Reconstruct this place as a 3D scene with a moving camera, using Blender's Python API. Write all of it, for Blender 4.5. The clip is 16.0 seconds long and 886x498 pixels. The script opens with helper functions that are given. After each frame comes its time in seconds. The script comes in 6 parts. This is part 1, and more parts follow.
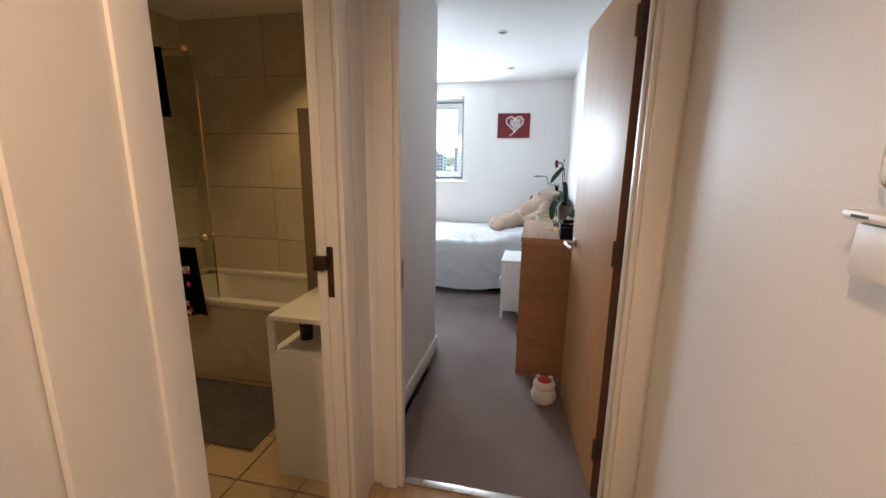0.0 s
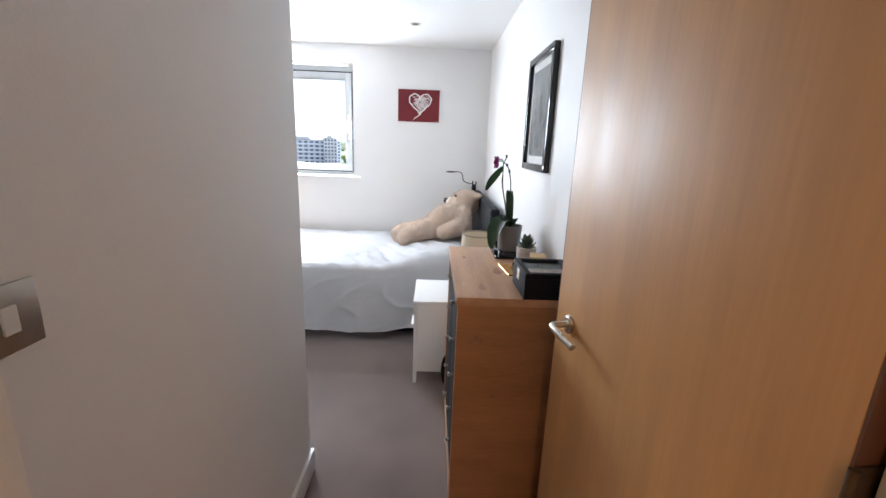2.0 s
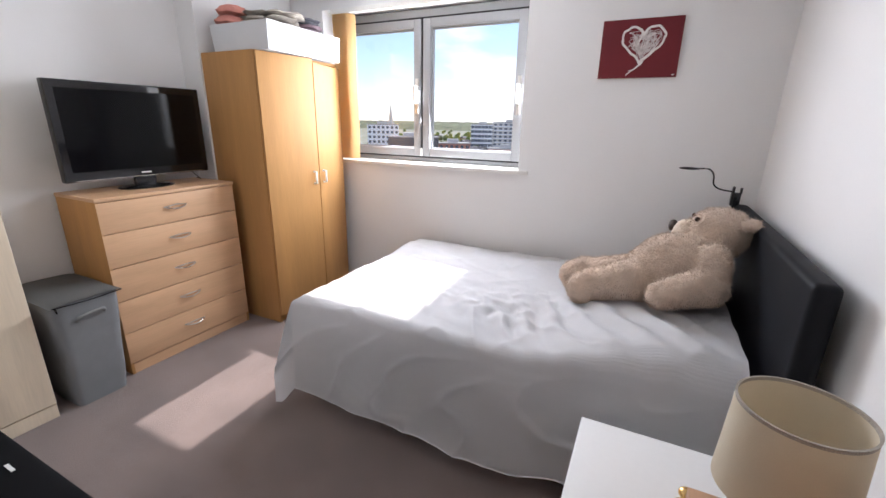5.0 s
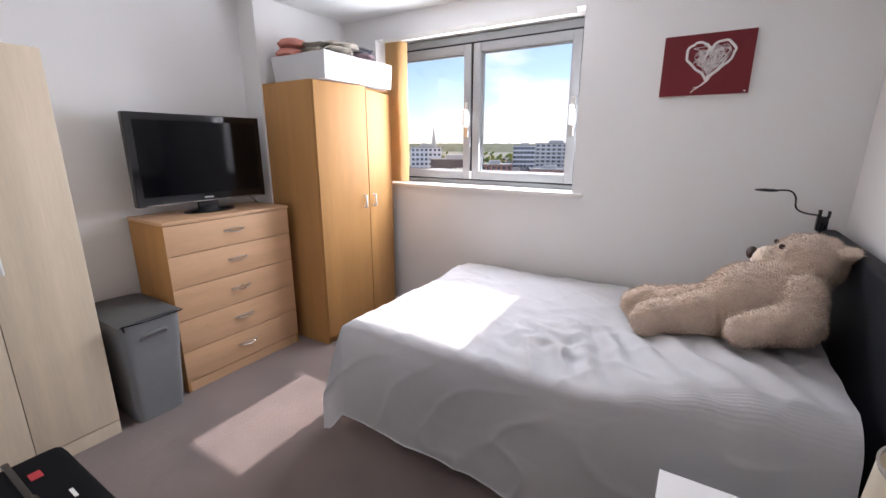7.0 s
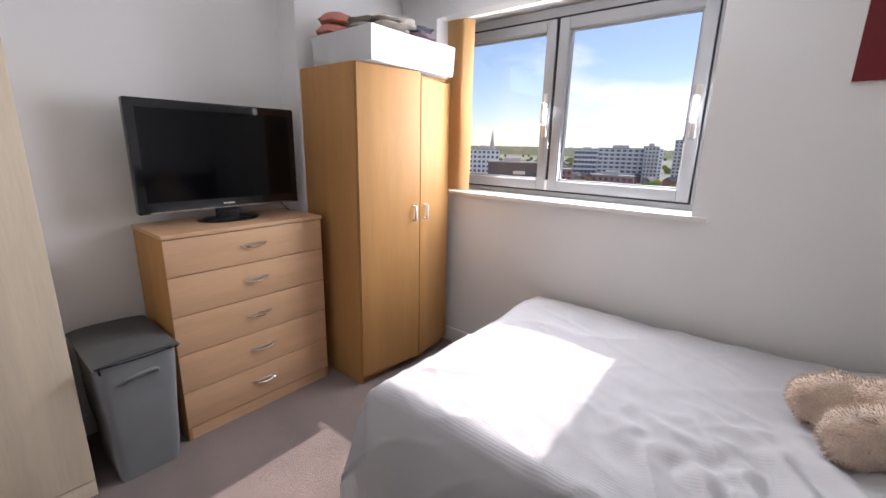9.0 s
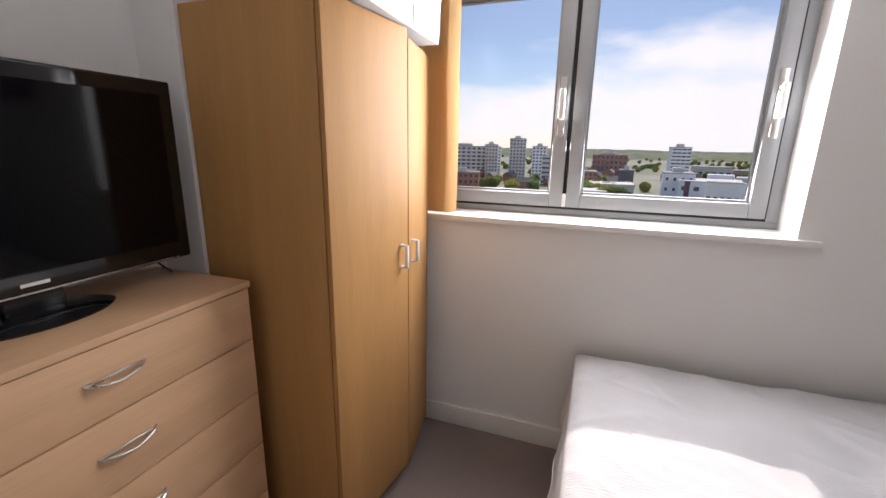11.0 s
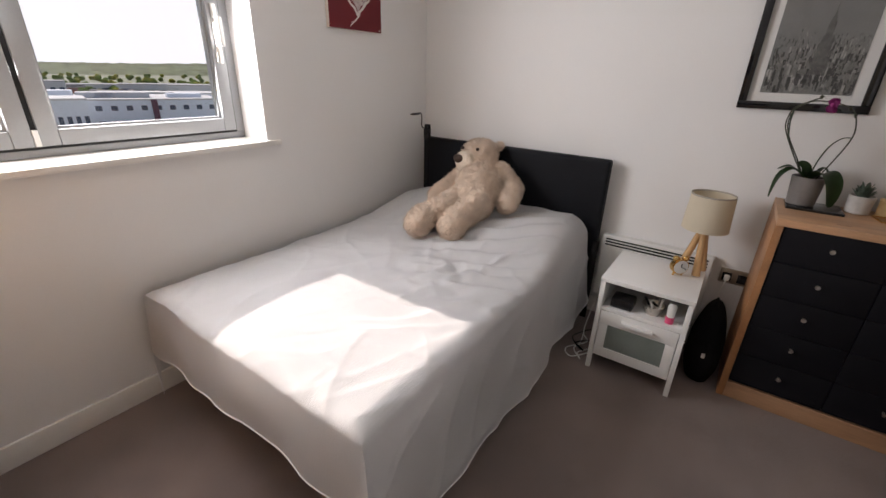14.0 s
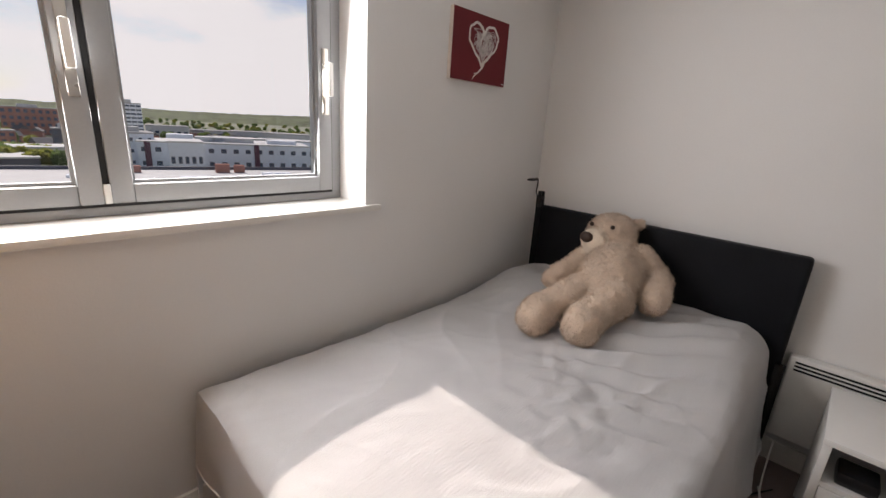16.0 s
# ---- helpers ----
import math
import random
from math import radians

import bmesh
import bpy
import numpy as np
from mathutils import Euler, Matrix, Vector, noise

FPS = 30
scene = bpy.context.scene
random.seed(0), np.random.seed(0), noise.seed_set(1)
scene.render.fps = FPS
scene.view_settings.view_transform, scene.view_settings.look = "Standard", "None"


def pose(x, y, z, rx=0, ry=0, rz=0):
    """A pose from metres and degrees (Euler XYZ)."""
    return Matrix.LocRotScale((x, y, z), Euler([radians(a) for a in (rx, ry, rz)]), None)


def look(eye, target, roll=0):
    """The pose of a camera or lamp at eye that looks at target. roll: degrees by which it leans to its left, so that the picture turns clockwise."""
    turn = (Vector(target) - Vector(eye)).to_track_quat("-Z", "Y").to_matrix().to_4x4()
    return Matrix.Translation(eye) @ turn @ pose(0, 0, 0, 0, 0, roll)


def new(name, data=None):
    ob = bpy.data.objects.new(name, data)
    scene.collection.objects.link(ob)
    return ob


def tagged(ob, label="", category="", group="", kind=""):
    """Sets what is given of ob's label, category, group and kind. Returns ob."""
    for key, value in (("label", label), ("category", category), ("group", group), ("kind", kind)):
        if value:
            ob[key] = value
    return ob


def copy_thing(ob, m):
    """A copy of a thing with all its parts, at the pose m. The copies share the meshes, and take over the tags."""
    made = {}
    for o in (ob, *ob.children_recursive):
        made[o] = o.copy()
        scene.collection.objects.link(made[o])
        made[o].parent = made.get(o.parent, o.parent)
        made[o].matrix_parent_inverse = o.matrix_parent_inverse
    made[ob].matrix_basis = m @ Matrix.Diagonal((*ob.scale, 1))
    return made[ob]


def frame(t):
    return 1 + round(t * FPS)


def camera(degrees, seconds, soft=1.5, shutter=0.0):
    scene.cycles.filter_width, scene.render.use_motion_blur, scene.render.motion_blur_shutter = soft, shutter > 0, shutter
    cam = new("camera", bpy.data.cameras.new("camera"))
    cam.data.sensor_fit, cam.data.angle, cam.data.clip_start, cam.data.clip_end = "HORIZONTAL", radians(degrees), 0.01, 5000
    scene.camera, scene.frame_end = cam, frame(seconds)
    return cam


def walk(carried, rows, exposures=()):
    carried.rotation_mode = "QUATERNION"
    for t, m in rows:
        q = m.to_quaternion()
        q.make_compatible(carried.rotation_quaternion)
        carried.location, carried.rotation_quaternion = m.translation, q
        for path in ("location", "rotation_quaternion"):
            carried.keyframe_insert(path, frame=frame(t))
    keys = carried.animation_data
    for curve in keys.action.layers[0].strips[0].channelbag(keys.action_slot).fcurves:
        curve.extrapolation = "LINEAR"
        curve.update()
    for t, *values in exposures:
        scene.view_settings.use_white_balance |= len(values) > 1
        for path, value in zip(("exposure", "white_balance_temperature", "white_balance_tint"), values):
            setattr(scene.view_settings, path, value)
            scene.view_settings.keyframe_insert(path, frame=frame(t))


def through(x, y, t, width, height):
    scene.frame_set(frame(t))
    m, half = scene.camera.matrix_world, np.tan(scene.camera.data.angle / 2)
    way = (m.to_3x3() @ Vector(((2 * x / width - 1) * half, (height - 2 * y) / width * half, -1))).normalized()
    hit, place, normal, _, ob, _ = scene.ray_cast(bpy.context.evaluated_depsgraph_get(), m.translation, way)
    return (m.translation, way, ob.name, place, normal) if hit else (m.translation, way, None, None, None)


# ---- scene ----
cam = camera(93.6, 16.0)
PATH = [
    (0, (0.206, 0.078, 1.452), (-0.219, 1.985, 1.02), 0.7),
    (0.5, (0.106, 0.281, 1.454), (0.029, 2.219, 0.967), 1.6),
    (1, (0.014, 0.613, 1.47), (0.129, 2.546, 0.969), 1.5),
    (1.5, (0.015, 0.972, 1.45), (0.123, 2.907, 0.953), 1.7),
    (2, (0.027, 1.342, 1.481), (0.085, 3.282, 0.999), 2.2),
    (2.5, (0.013, 1.718, 1.483), (0.02, 3.657, 0.993), 1.9),
    (3, (-0.011, 1.999, 1.472), (-0.071, 3.931, 0.959), 2.5),
    (3.5, (0.003, 2.286, 1.482), (-0.15, 4.21, 0.958), 2.3),
    (4, (-0.05, 2.579, 1.47), (-0.278, 4.496, 0.946), 2.3),
    (4.5, (-0.05, 2.815, 1.45), (-0.567, 4.665, 0.894), 1.4),
    (5, (0.011, 2.955, 1.442), (-0.825, 4.676, 0.859), 1.1),
    (7.5, (-0.145, 2.997, 1.448), (-1.169, 4.646, 0.964), 0.1),
    (8, (-0.256, 3.058, 1.447), (-1.314, 4.685, 0.966), -0.0),
    (8.5, (-0.322, 3.27, 1.439), (-1.556, 4.766, 0.947), 1.2),
    (11, (-1.529, 3.909, 1.447), (-2.183, 5.738, 0.969), 1.0),
    (11.5, (-1.735, 3.951, 1.434), (-1.831, 5.88, 0.914), -0.1),
    (12, (-1.844, 3.969, 1.467), (-1.343, 5.824, 0.91), 0.5),
    (12.5, (-1.975, 3.923, 1.459), (-0.918, 5.517, 0.875), 1.6),
    (13, (-2.04, 3.856, 1.475), (-0.68, 5.176, 0.835), 2.3),
    (13.5, (-2.056, 3.773, 1.479), (-0.583, 4.922, 0.765), 1.8),
    (14, (-2.101, 3.739, 1.486), (-0.584, 4.784, 0.709), 1.8),
    (14.5, (-2.096, 3.732, 1.492), (-0.567, 4.765, 0.719), 2.8),
    (15, (-2.06, 3.819, 1.484), (-0.548, 4.907, 0.757), 3.8),
    (15.5, (-1.925, 4.018, 1.472), (-0.465, 5.225, 0.829), 3.7),
    (16, (-1.848, 4.277, 1.48), (-0.468, 5.611, 0.92), 3.7),
]
walk(cam, [(t, look(eye, target, roll)) for t, eye, target, roll in PATH],
     [(0, 1.0, 5800, 8), (1, 1.2, 5700, 8), (1.5, 1.25, 5800, 10), (2, 1.1, 6050, 11), (2.5, 0.9, 6250, 13), (3, 0.78, 6300, 14), (3.5, 0.55, 6400, 16), (4, 0.42, 6450, 17), (5, 0.45, 6450, 18), (8, 0.15, 6450, 20), (11, -0.25, 6850, 20), (12.5, -0.5, 6850, 18), (14, -0.18, 7150, 19), (14.5, -0.22, 7150, 19), (16, -0.55, 7300, 19)])

# ---------- light ----------
SUN_DIR = Vector((0.03, -1.0, -0.955)).normalized()
world = bpy.data.worlds.new("world")
scene.world = world
world.use_nodes = True
wn, wl = world.node_tree.nodes, world.node_tree.links
sky = wn.new("ShaderNodeTexSky")
sky.sky_type, sky.sun_disc = "NISHITA", False
sky.sun_elevation, sky.sun_rotation = radians(43.7), radians(-2.0)
sky.dust_density, sky.ozone_density = 0.2, 2.5
coord, cmap, cloud, cloud_ramp, cloud_mix = (wn.new("ShaderNodeTexCoord"), wn.new("ShaderNodeMapping"), wn.new("ShaderNodeTexNoise"),
                                             wn.new("ShaderNodeValToRGB"), wn.new("ShaderNodeMixRGB"))
cmap.inputs["Scale"].default_value = (2.2, 2.2, 6.0)
cmap.inputs["Location"].default_value = (0.35, 0.2, 0.25)
cloud.inputs["Scale"].default_value, cloud.inputs["Detail"].default_value = 1.6, 6.0
cloud_ramp.color_ramp.elements[0].position, cloud_ramp.color_ramp.elements[1].position = 0.40, 0.62
cloud_mix.inputs[2].default_value = (10.0, 10.3, 10.8, 1)
wl.new(coord.outputs["Generated"], cmap.inputs["Vector"])
wl.new(cmap.outputs["Vector"], cloud.inputs["Vector"])
split, lean = wn.new("ShaderNodeSeparateXYZ"), wn.new("ShaderNodeMath")
lean.operation = "MULTIPLY_ADD"
lean.inputs[1].default_value = 0.42
wl.new(coord.outputs["Generated"], split.inputs["Vector"])
wl.new(split.outputs["X"], lean.inputs[0])
wl.new(cloud.outputs["Fac"], lean.inputs[2])
low = wn.new("ShaderNodeMath")
low.operation = "MULTIPLY_ADD"
low.inputs[1].default_value = -1.1
raised = wn.new("ShaderNodeMath")
raised.inputs[1].default_value = 0.20
wl.new(split.outputs["Z"], low.inputs[0])
wl.new(lean.outputs[0], low.inputs[2])
wl.new(low.outputs[0], raised.inputs[0])
wl.new(raised.outputs[0], cloud_ramp.inputs["Fac"])
wl.new(cloud_ramp.outputs["Color"], cloud_mix.inputs["Fac"])
wl.new(sky.outputs["Color"], cloud_mix.inputs[1])
wl.new(cloud_mix.outputs["Color"], wn["Background"].inputs["Color"])
wn["Background"].inputs["Strength"].default_value = 0.12

sun_data = bpy.data.lights.new("sun", "SUN")
sun_data.energy, sun_data.angle, sun_data.color = 5.0, radians(0.7), (1.0, 0.965, 0.91)
sun = new("sun", sun_data)
sun.matrix_world = look((0, 60, 60), Vector((0, 60, 60)) + SUN_DIR)

win_data = bpy.data.lights.new("window_daylight", "AREA")
win_data.shape, win_data.size, win_data.size_y = "RECTANGLE", 1.2, 0.9
win_data.energy, win_data.color = 52.0, (0.86, 0.94, 1.0)
window_daylight = new("window_daylight", win_data)
window_daylight.matrix_world = look((-1.45, 5.94, 1.68), (-1.45, 4.0, 1.42))


def lamp_spot(name, loc, energy, color, angle=120, target=None):
    data = bpy.data.lights.new(name, "SPOT")
    data.energy, data.color, data.spot_size, data.spot_blend, data.shadow_soft_size = energy, color, radians(angle), 0.6, 0.04
    ob = new(name, data)
    ob.matrix_world = look(loc, target or (loc[0], loc[1] + 0.001, 0))
    return ob


lamp_spot("hall_downlight_glow", (-0.15, -0.25, 2.36), 25, (1.0, 0.60, 0.33), 160)
lamp_spot("bathroom_downlight_glow", (-1.15, 2.45, 2.36), 15, (1.0, 0.62, 0.26), 110)
lamp_spot("bathroom_downlight_glow", (-1.25, 1.1, 2.36), 10, (1.0, 0.62, 0.26), 140)


# ---------- materials ----------
def mat(name, color, rough=0.6, metal=0.0, var=0.12, scale=6.0, grain=120.0, bump=0.06, stretch=(1, 1, 1), sheen=0.0, rand=0.0, coat=0.0, dark=None, spec=0.5):
    """A surface with broad variation, fine grain and relief. stretch sets the grain's direction."""
    m = bpy.data.materials.new(name)
    m.use_nodes = True
    n, l = m.node_tree.nodes, m.node_tree.links
    b = n["Principled BSDF"]
    b.inputs["Roughness"].default_value, b.inputs["Metallic"].default_value = rough, metal
    b.inputs["Specular IOR Level"].default_value = spec
    b.inputs["Sheen Weight"].default_value, b.inputs["Coat Weight"].default_value = sheen, coat
    tc, mp = n.new("ShaderNodeTexCoord"), n.new("ShaderNodeMapping")
    mp.inputs["Scale"].default_value = stretch
    l.new(tc.outputs["Object"], mp.inputs["Vector"])
    broad, fine = n.new("ShaderNodeTexNoise"), n.new("ShaderNodeTexNoise")
    for tex, s, d in ((broad, scale, 4.0), (fine, grain, 3.0)):
        tex.inputs["Scale"].default_value, tex.inputs["Detail"].default_value = s, d
        l.new(mp.outputs["Vector"], tex.inputs["Vector"])
    add = n.new("ShaderNodeMath")
    add.operation = "MULTIPLY_ADD"
    add.inputs[1].default_value = 0.45
    l.new(fine.outputs["Fac"], add.inputs[0])
    l.new(broad.outputs["Fac"], add.inputs[2])
    ramp = n.new("ShaderNodeValToRGB")
    lo = dark or [c * (1 - var) for c in color]
    hi = [min(1.0, c * (1 + var * 0.6)) for c in color]
    ramp.color_ramp.elements[0].position, ramp.color_ramp.elements[1].position = 0.45, 1.0
    ramp.color_ramp.elements[0].color, ramp.color_ramp.elements[1].color = (*lo, 1), (*hi, 1)
    l.new(add.outputs[0], ramp.inputs["Fac"])
    out = ramp.outputs["Color"]
    if rand:
        info, hsv, val = n.new("ShaderNodeObjectInfo"), n.new("ShaderNodeHueSaturation"), n.new("ShaderNodeMapRange")
        val.inputs["To Min"].default_value, val.inputs["To Max"].default_value = 1 - rand, 1 + rand
        l.new(info.outputs["Random"], val.inputs["Value"])
        l.new(val.outputs["Result"], hsv.inputs["Value"])
        l.new(out, hsv.inputs["Color"])
        out = hsv.outputs["Color"]
    l.new(out, b.inputs["Base Color"])
    if bump:
        bp = n.new("ShaderNodeBump")
        bp.inputs["Strength"].default_value, bp.inputs["Distance"].default_value = bump, 0.01
        l.new(fine.outputs["Fac"], bp.inputs["Height"])
        l.new(bp.outputs["Normal"], b.inputs["Normal"])
    rr = n.new("ShaderNodeMapRange")
    rr.inputs["To Min"].default_value, rr.inputs["To Max"].default_value = max(0.02, rough - 0.06), min(1, rough + 0.08)
    l.new(broad.outputs["Fac"], rr.inputs["Value"])
    l.new(rr.outputs["Result"], b.inputs["Roughness"])
    return m


def ribbed(m, scale, strength, axis="X"):
    """Adds fine woven ribs to a cloth."""
    n, l = m.node_tree.nodes, m.node_tree.links
    tc, wave, bp = n.new("ShaderNodeTexCoord"), n.new("ShaderNodeTexWave"), n.new("ShaderNodeBump")
    wave.bands_direction = axis
    wave.inputs["Scale"].default_value, wave.inputs["Distortion"].default_value = scale, 0.6
    bp.inputs["Strength"].default_value, bp.inputs["Distance"].default_value = strength, 0.004
    l.new(tc.outputs["Object"], wave.inputs["Vector"])
    l.new(wave.outputs["Fac"], bp.inputs["Height"])
    old = n["Principled BSDF"].inputs["Normal"].links
    if old:
        l.new(old[0].from_socket, bp.inputs["Normal"])
    l.new(bp.outputs["Normal"], n["Principled BSDF"].inputs["Normal"])
    return m


def glass(name, tint=(1, 1, 1), rough=0.0, gloss=0.08):
    m = bpy.data.materials.new(name)
    m.use_nodes = True
    n, l = m.node_tree.nodes, m.node_tree.links
    n.remove(n["Principled BSDF"])
    tr, gl, mx, fr = n.new("ShaderNodeBsdfTransparent"), n.new("ShaderNodeBsdfGlossy"), n.new("ShaderNodeMixShader"), n.new("ShaderNodeLayerWeight")
    tr.inputs["Color"].default_value = (*tint, 1)
    gl.inputs["Roughness"].default_value = rough
    fr.inputs["Blend"].default_value = 0.18
    amount = n.new("ShaderNodeMath")
    amount.operation = "MULTIPLY_ADD"
    amount.inputs[1].default_value, amount.inputs[2].default_value = gloss * 4, gloss * 0.25
    l.new(fr.outputs["Facing"], amount.inputs[0])
    l.new(amount.outputs[0], mx.inputs["Fac"])
    l.new(tr.outputs["BSDF"], mx.inputs[1])
    l.new(gl.outputs["BSDF"], mx.inputs[2])
    l.new(mx.outputs["Shader"], n["Material Output"].inputs["Surface"])
    return m


def translucent(name, color, amount=0.5, through=None):
    m = mat(name, color, 0.8, var=0.06, scale=10, grain=400, bump=0.1)
    n, l = m.node_tree.nodes, m.node_tree.links
    t, mx = n.new("ShaderNodeBsdfTranslucent"), n.new("ShaderNodeMixShader")
    t.inputs["Color"].default_value = (*(through or color), 1)
    mx.inputs["Fac"].default_value = amount
    l.new(n["Principled BSDF"].outputs["BSDF"], mx.inputs[1])
    l.new(t.outputs["BSDF"], mx.inputs[2])
    l.new(mx.outputs["Shader"], n["Material Output"].inputs["Surface"])
    return m


PAINT = mat("wall_paint", (0.82, 0.81, 0.80), 0.55, var=0.035, scale=1.3, grain=160, bump=0.05)
CEIL = mat("ceiling_paint", (0.84, 0.84, 0.83), 0.8, var=0.03, scale=1.1, grain=140, bump=0.04)
GLOSSW = mat("gloss_white_paint", (0.82, 0.80, 0.76), 0.3, var=0.04, scale=3, grain=60, bump=0.03)
CARPET = mat("carpet", (0.228, 0.166, 0.147), 0.95, var=0.28, scale=3.0, grain=420, bump=0.7, sheen=0.25)
HALLFLOOR = mat("hall_laminate", (0.50, 0.33, 0.17), 0.35, var=0.3, scale=3, grain=40, bump=0.03, stretch=(6, 0.5, 1))
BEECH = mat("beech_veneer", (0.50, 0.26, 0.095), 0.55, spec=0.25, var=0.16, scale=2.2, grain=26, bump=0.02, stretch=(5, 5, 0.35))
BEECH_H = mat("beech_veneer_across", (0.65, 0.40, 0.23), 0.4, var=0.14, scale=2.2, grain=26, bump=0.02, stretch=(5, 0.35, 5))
PALE = mat("pale_maple_veneer", (0.70, 0.58, 0.43), 0.45, var=0.14, scale=2.4, grain=26, bump=0.02, stretch=(5, 5, 0.35))
DOORWOOD = mat("door_veneer", (0.56, 0.30, 0.115), 0.46, var=0.16, scale=2.4, grain=20, bump=0.015, stretch=(5, 5, 0.3))
DOOREDGE = mat("door_edge_wood", (0.12, 0.045, 0.018), 0.5, var=0.25, scale=4, grain=40, bump=0.03, stretch=(4, 4, 0.4))
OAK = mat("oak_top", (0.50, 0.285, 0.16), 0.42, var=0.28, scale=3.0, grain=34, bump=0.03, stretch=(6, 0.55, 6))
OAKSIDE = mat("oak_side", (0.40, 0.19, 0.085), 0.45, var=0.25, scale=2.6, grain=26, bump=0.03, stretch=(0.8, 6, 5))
KNOT = mat("oak_knot", (0.36, 0.185, 0.10), 0.5, var=0.4, scale=30, grain=90, bump=0.03)
BLACKPANEL = mat("black_drawer_front", (0.008, 0.008, 0.011), 0.55, spec=0.2, var=0.3, scale=4, grain=200, bump=0.02)
WHITELAM = mat("white_lacquer", (0.80, 0.79, 0.77), 0.35, var=0.03, scale=3, grain=60, bump=0.01)
CHROME = mat("brushed_nickel", (0.62, 0.58, 0.53), 0.28, 1.0, var=0.08, scale=12, grain=220, bump=0.02)
GOLD = mat("gold_metal", (0.80, 0.52, 0.20), 0.25, 1.0, var=0.1, scale=14, grain=160, bump=0.02)
ALU = mat("grey_window_frame", (0.33, 0.335, 0.34), 0.45, 0.2, var=0.06, scale=5, grain=120, bump=0.02)
RUBBER = mat("black_gasket", (0.012, 0.012, 0.013), 0.7, var=0.2, bump=0.02)
LEATHER = mat("black_leatherette", (0.009, 0.010, 0.013), 0.52, var=0.3, scale=5, grain=260, bump=0.12, spec=0.14)
BLACKFAB = mat("black_fabric", (0.009, 0.009, 0.010), 0.95, var=0.35, scale=8, grain=380, bump=0.25, spec=0.08)
BLACKPLAS = mat("black_plastic", (0.012, 0.012, 0.014), 0.25, var=0.2, scale=5, grain=100, bump=0.01)
SCREEN = mat("tv_screen", (0.003, 0.003, 0.004), 0.08, spec=0.22, var=0.1, scale=2, grain=40, bump=0.0)
GLOSSBLACK = mat("gloss_black", (0.010, 0.010, 0.012), 0.08, var=0.1, scale=3, grain=50, bump=0.0)
COVER = ribbed(mat("white_cotton_cover", (0.87, 0.86, 0.86), 0.9, var=0.05, scale=3, grain=500, bump=0.2, sheen=0.1), 28, 0.09, "Y")
PURPLE = ribbed(mat("purple_striped_cotton", (0.22, 0.10, 0.19), 0.9, var=0.3, scale=4, grain=300, bump=0.15), 30, 0.3, "Z")
FUR = mat("beige_plush", (0.68, 0.53, 0.415), 0.95, var=0.22, scale=9, grain=130, bump=0.7, sheen=0.35)
FURPALE = mat("pale_plush", (0.74, 0.62, 0.50), 0.95, var=0.12, scale=9, grain=160, bump=0.4, sheen=0.3)
BROWNNOSE = mat("dark_brown_plush", (0.045, 0.022, 0.014), 0.6, var=0.2, scale=20, grain=200, bump=0.1)
SHADE = translucent("linen_shade", (0.76, 0.68, 0.54), 0.35)
BLIND = translucent("beige_blind", (0.80, 0.60, 0.33), 0.55)
PINE = mat("light_wood", (0.60, 0.36, 0.17), 0.5, var=0.2, scale=6, grain=50, bump=0.03, stretch=(5, 5, 0.5))
GREYFAB = mat("grey_felt_fabric", (0.215, 0.22, 0.225), 0.95, var=0.12, scale=7, grain=420, bump=0.3, sheen=0.1)
GREYLID = mat("grey_felt_lid", (0.20, 0.20, 0.195), 0.95, var=0.14, scale=7, grain=420, bump=0.3, sheen=0.1)
BOXFAB = mat("white_box_fabric", (0.66, 0.67, 0.68), 0.8, var=0.06, scale=5, grain=260, bump=0.12)
PINKTOWEL = mat("pink_towel", (0.62, 0.25, 0.20), 0.95, var=0.15, scale=12, grain=340, bump=0.5)
BEIGETOWEL = mat("beige_blanket", (0.46, 0.41, 0.35), 0.95, var=0.2, scale=12, grain=300, bump=0.5)
MAUVETOWEL = mat("mauve_blanket", (0.24, 0.17, 0.19), 0.95, var=0.2, scale=12, grain=300, bump=0.5)
GREYTOWEL = mat("dark_grey_blanket", (0.12, 0.12, 0.135), 0.95, var=0.2, scale=12, grain=300, bump=0.5)
CANVASRED = mat("dark_red_canvas", (0.165, 0.012, 0.018), 0.75, var=0.2, scale=5, grain=380, bump=0.12)
CANVASEDGE = mat("canvas_edge", (0.70, 0.64, 0.58), 0.8, var=0.08, scale=5, grain=380, bump=0.1)
WHITEART = mat("white_impasto", (0.78, 0.75, 0.72), 0.6, var=0.1, scale=40, grain=200, bump=0.3)
GREYART = mat("grey_impasto", (0.62, 0.56, 0.55), 0.7, var=0.4, scale=50, grain=200, bump=0.3)
LEAF = mat("orchid_leaf", (0.030, 0.075, 0.022), 0.35, var=0.35, scale=9, grain=90, bump=0.05, coat=0.2)
STEM = mat("dark_stem", (0.035, 0.04, 0.022), 0.5, var=0.3, scale=20, grain=100, bump=0.05)
MAGENTA = mat("magenta_petal", (0.30, 0.015, 0.16), 0.55, var=0.3, scale=30, grain=120, bump=0.05)
GREYPOT = mat("grey_ceramic", (0.20, 0.185, 0.18), 0.3, var=0.15, scale=12, grain=60, bump=0.1)
MARBLE = mat("marbled_ceramic", (0.62, 0.59, 0.56), 0.4, var=0.3, scale=14, grain=40, bump=0.02)
SUCC = mat("succulent_leaf", (0.16, 0.22, 0.175), 0.55, var=0.3, scale=30, grain=120, bump=0.05)
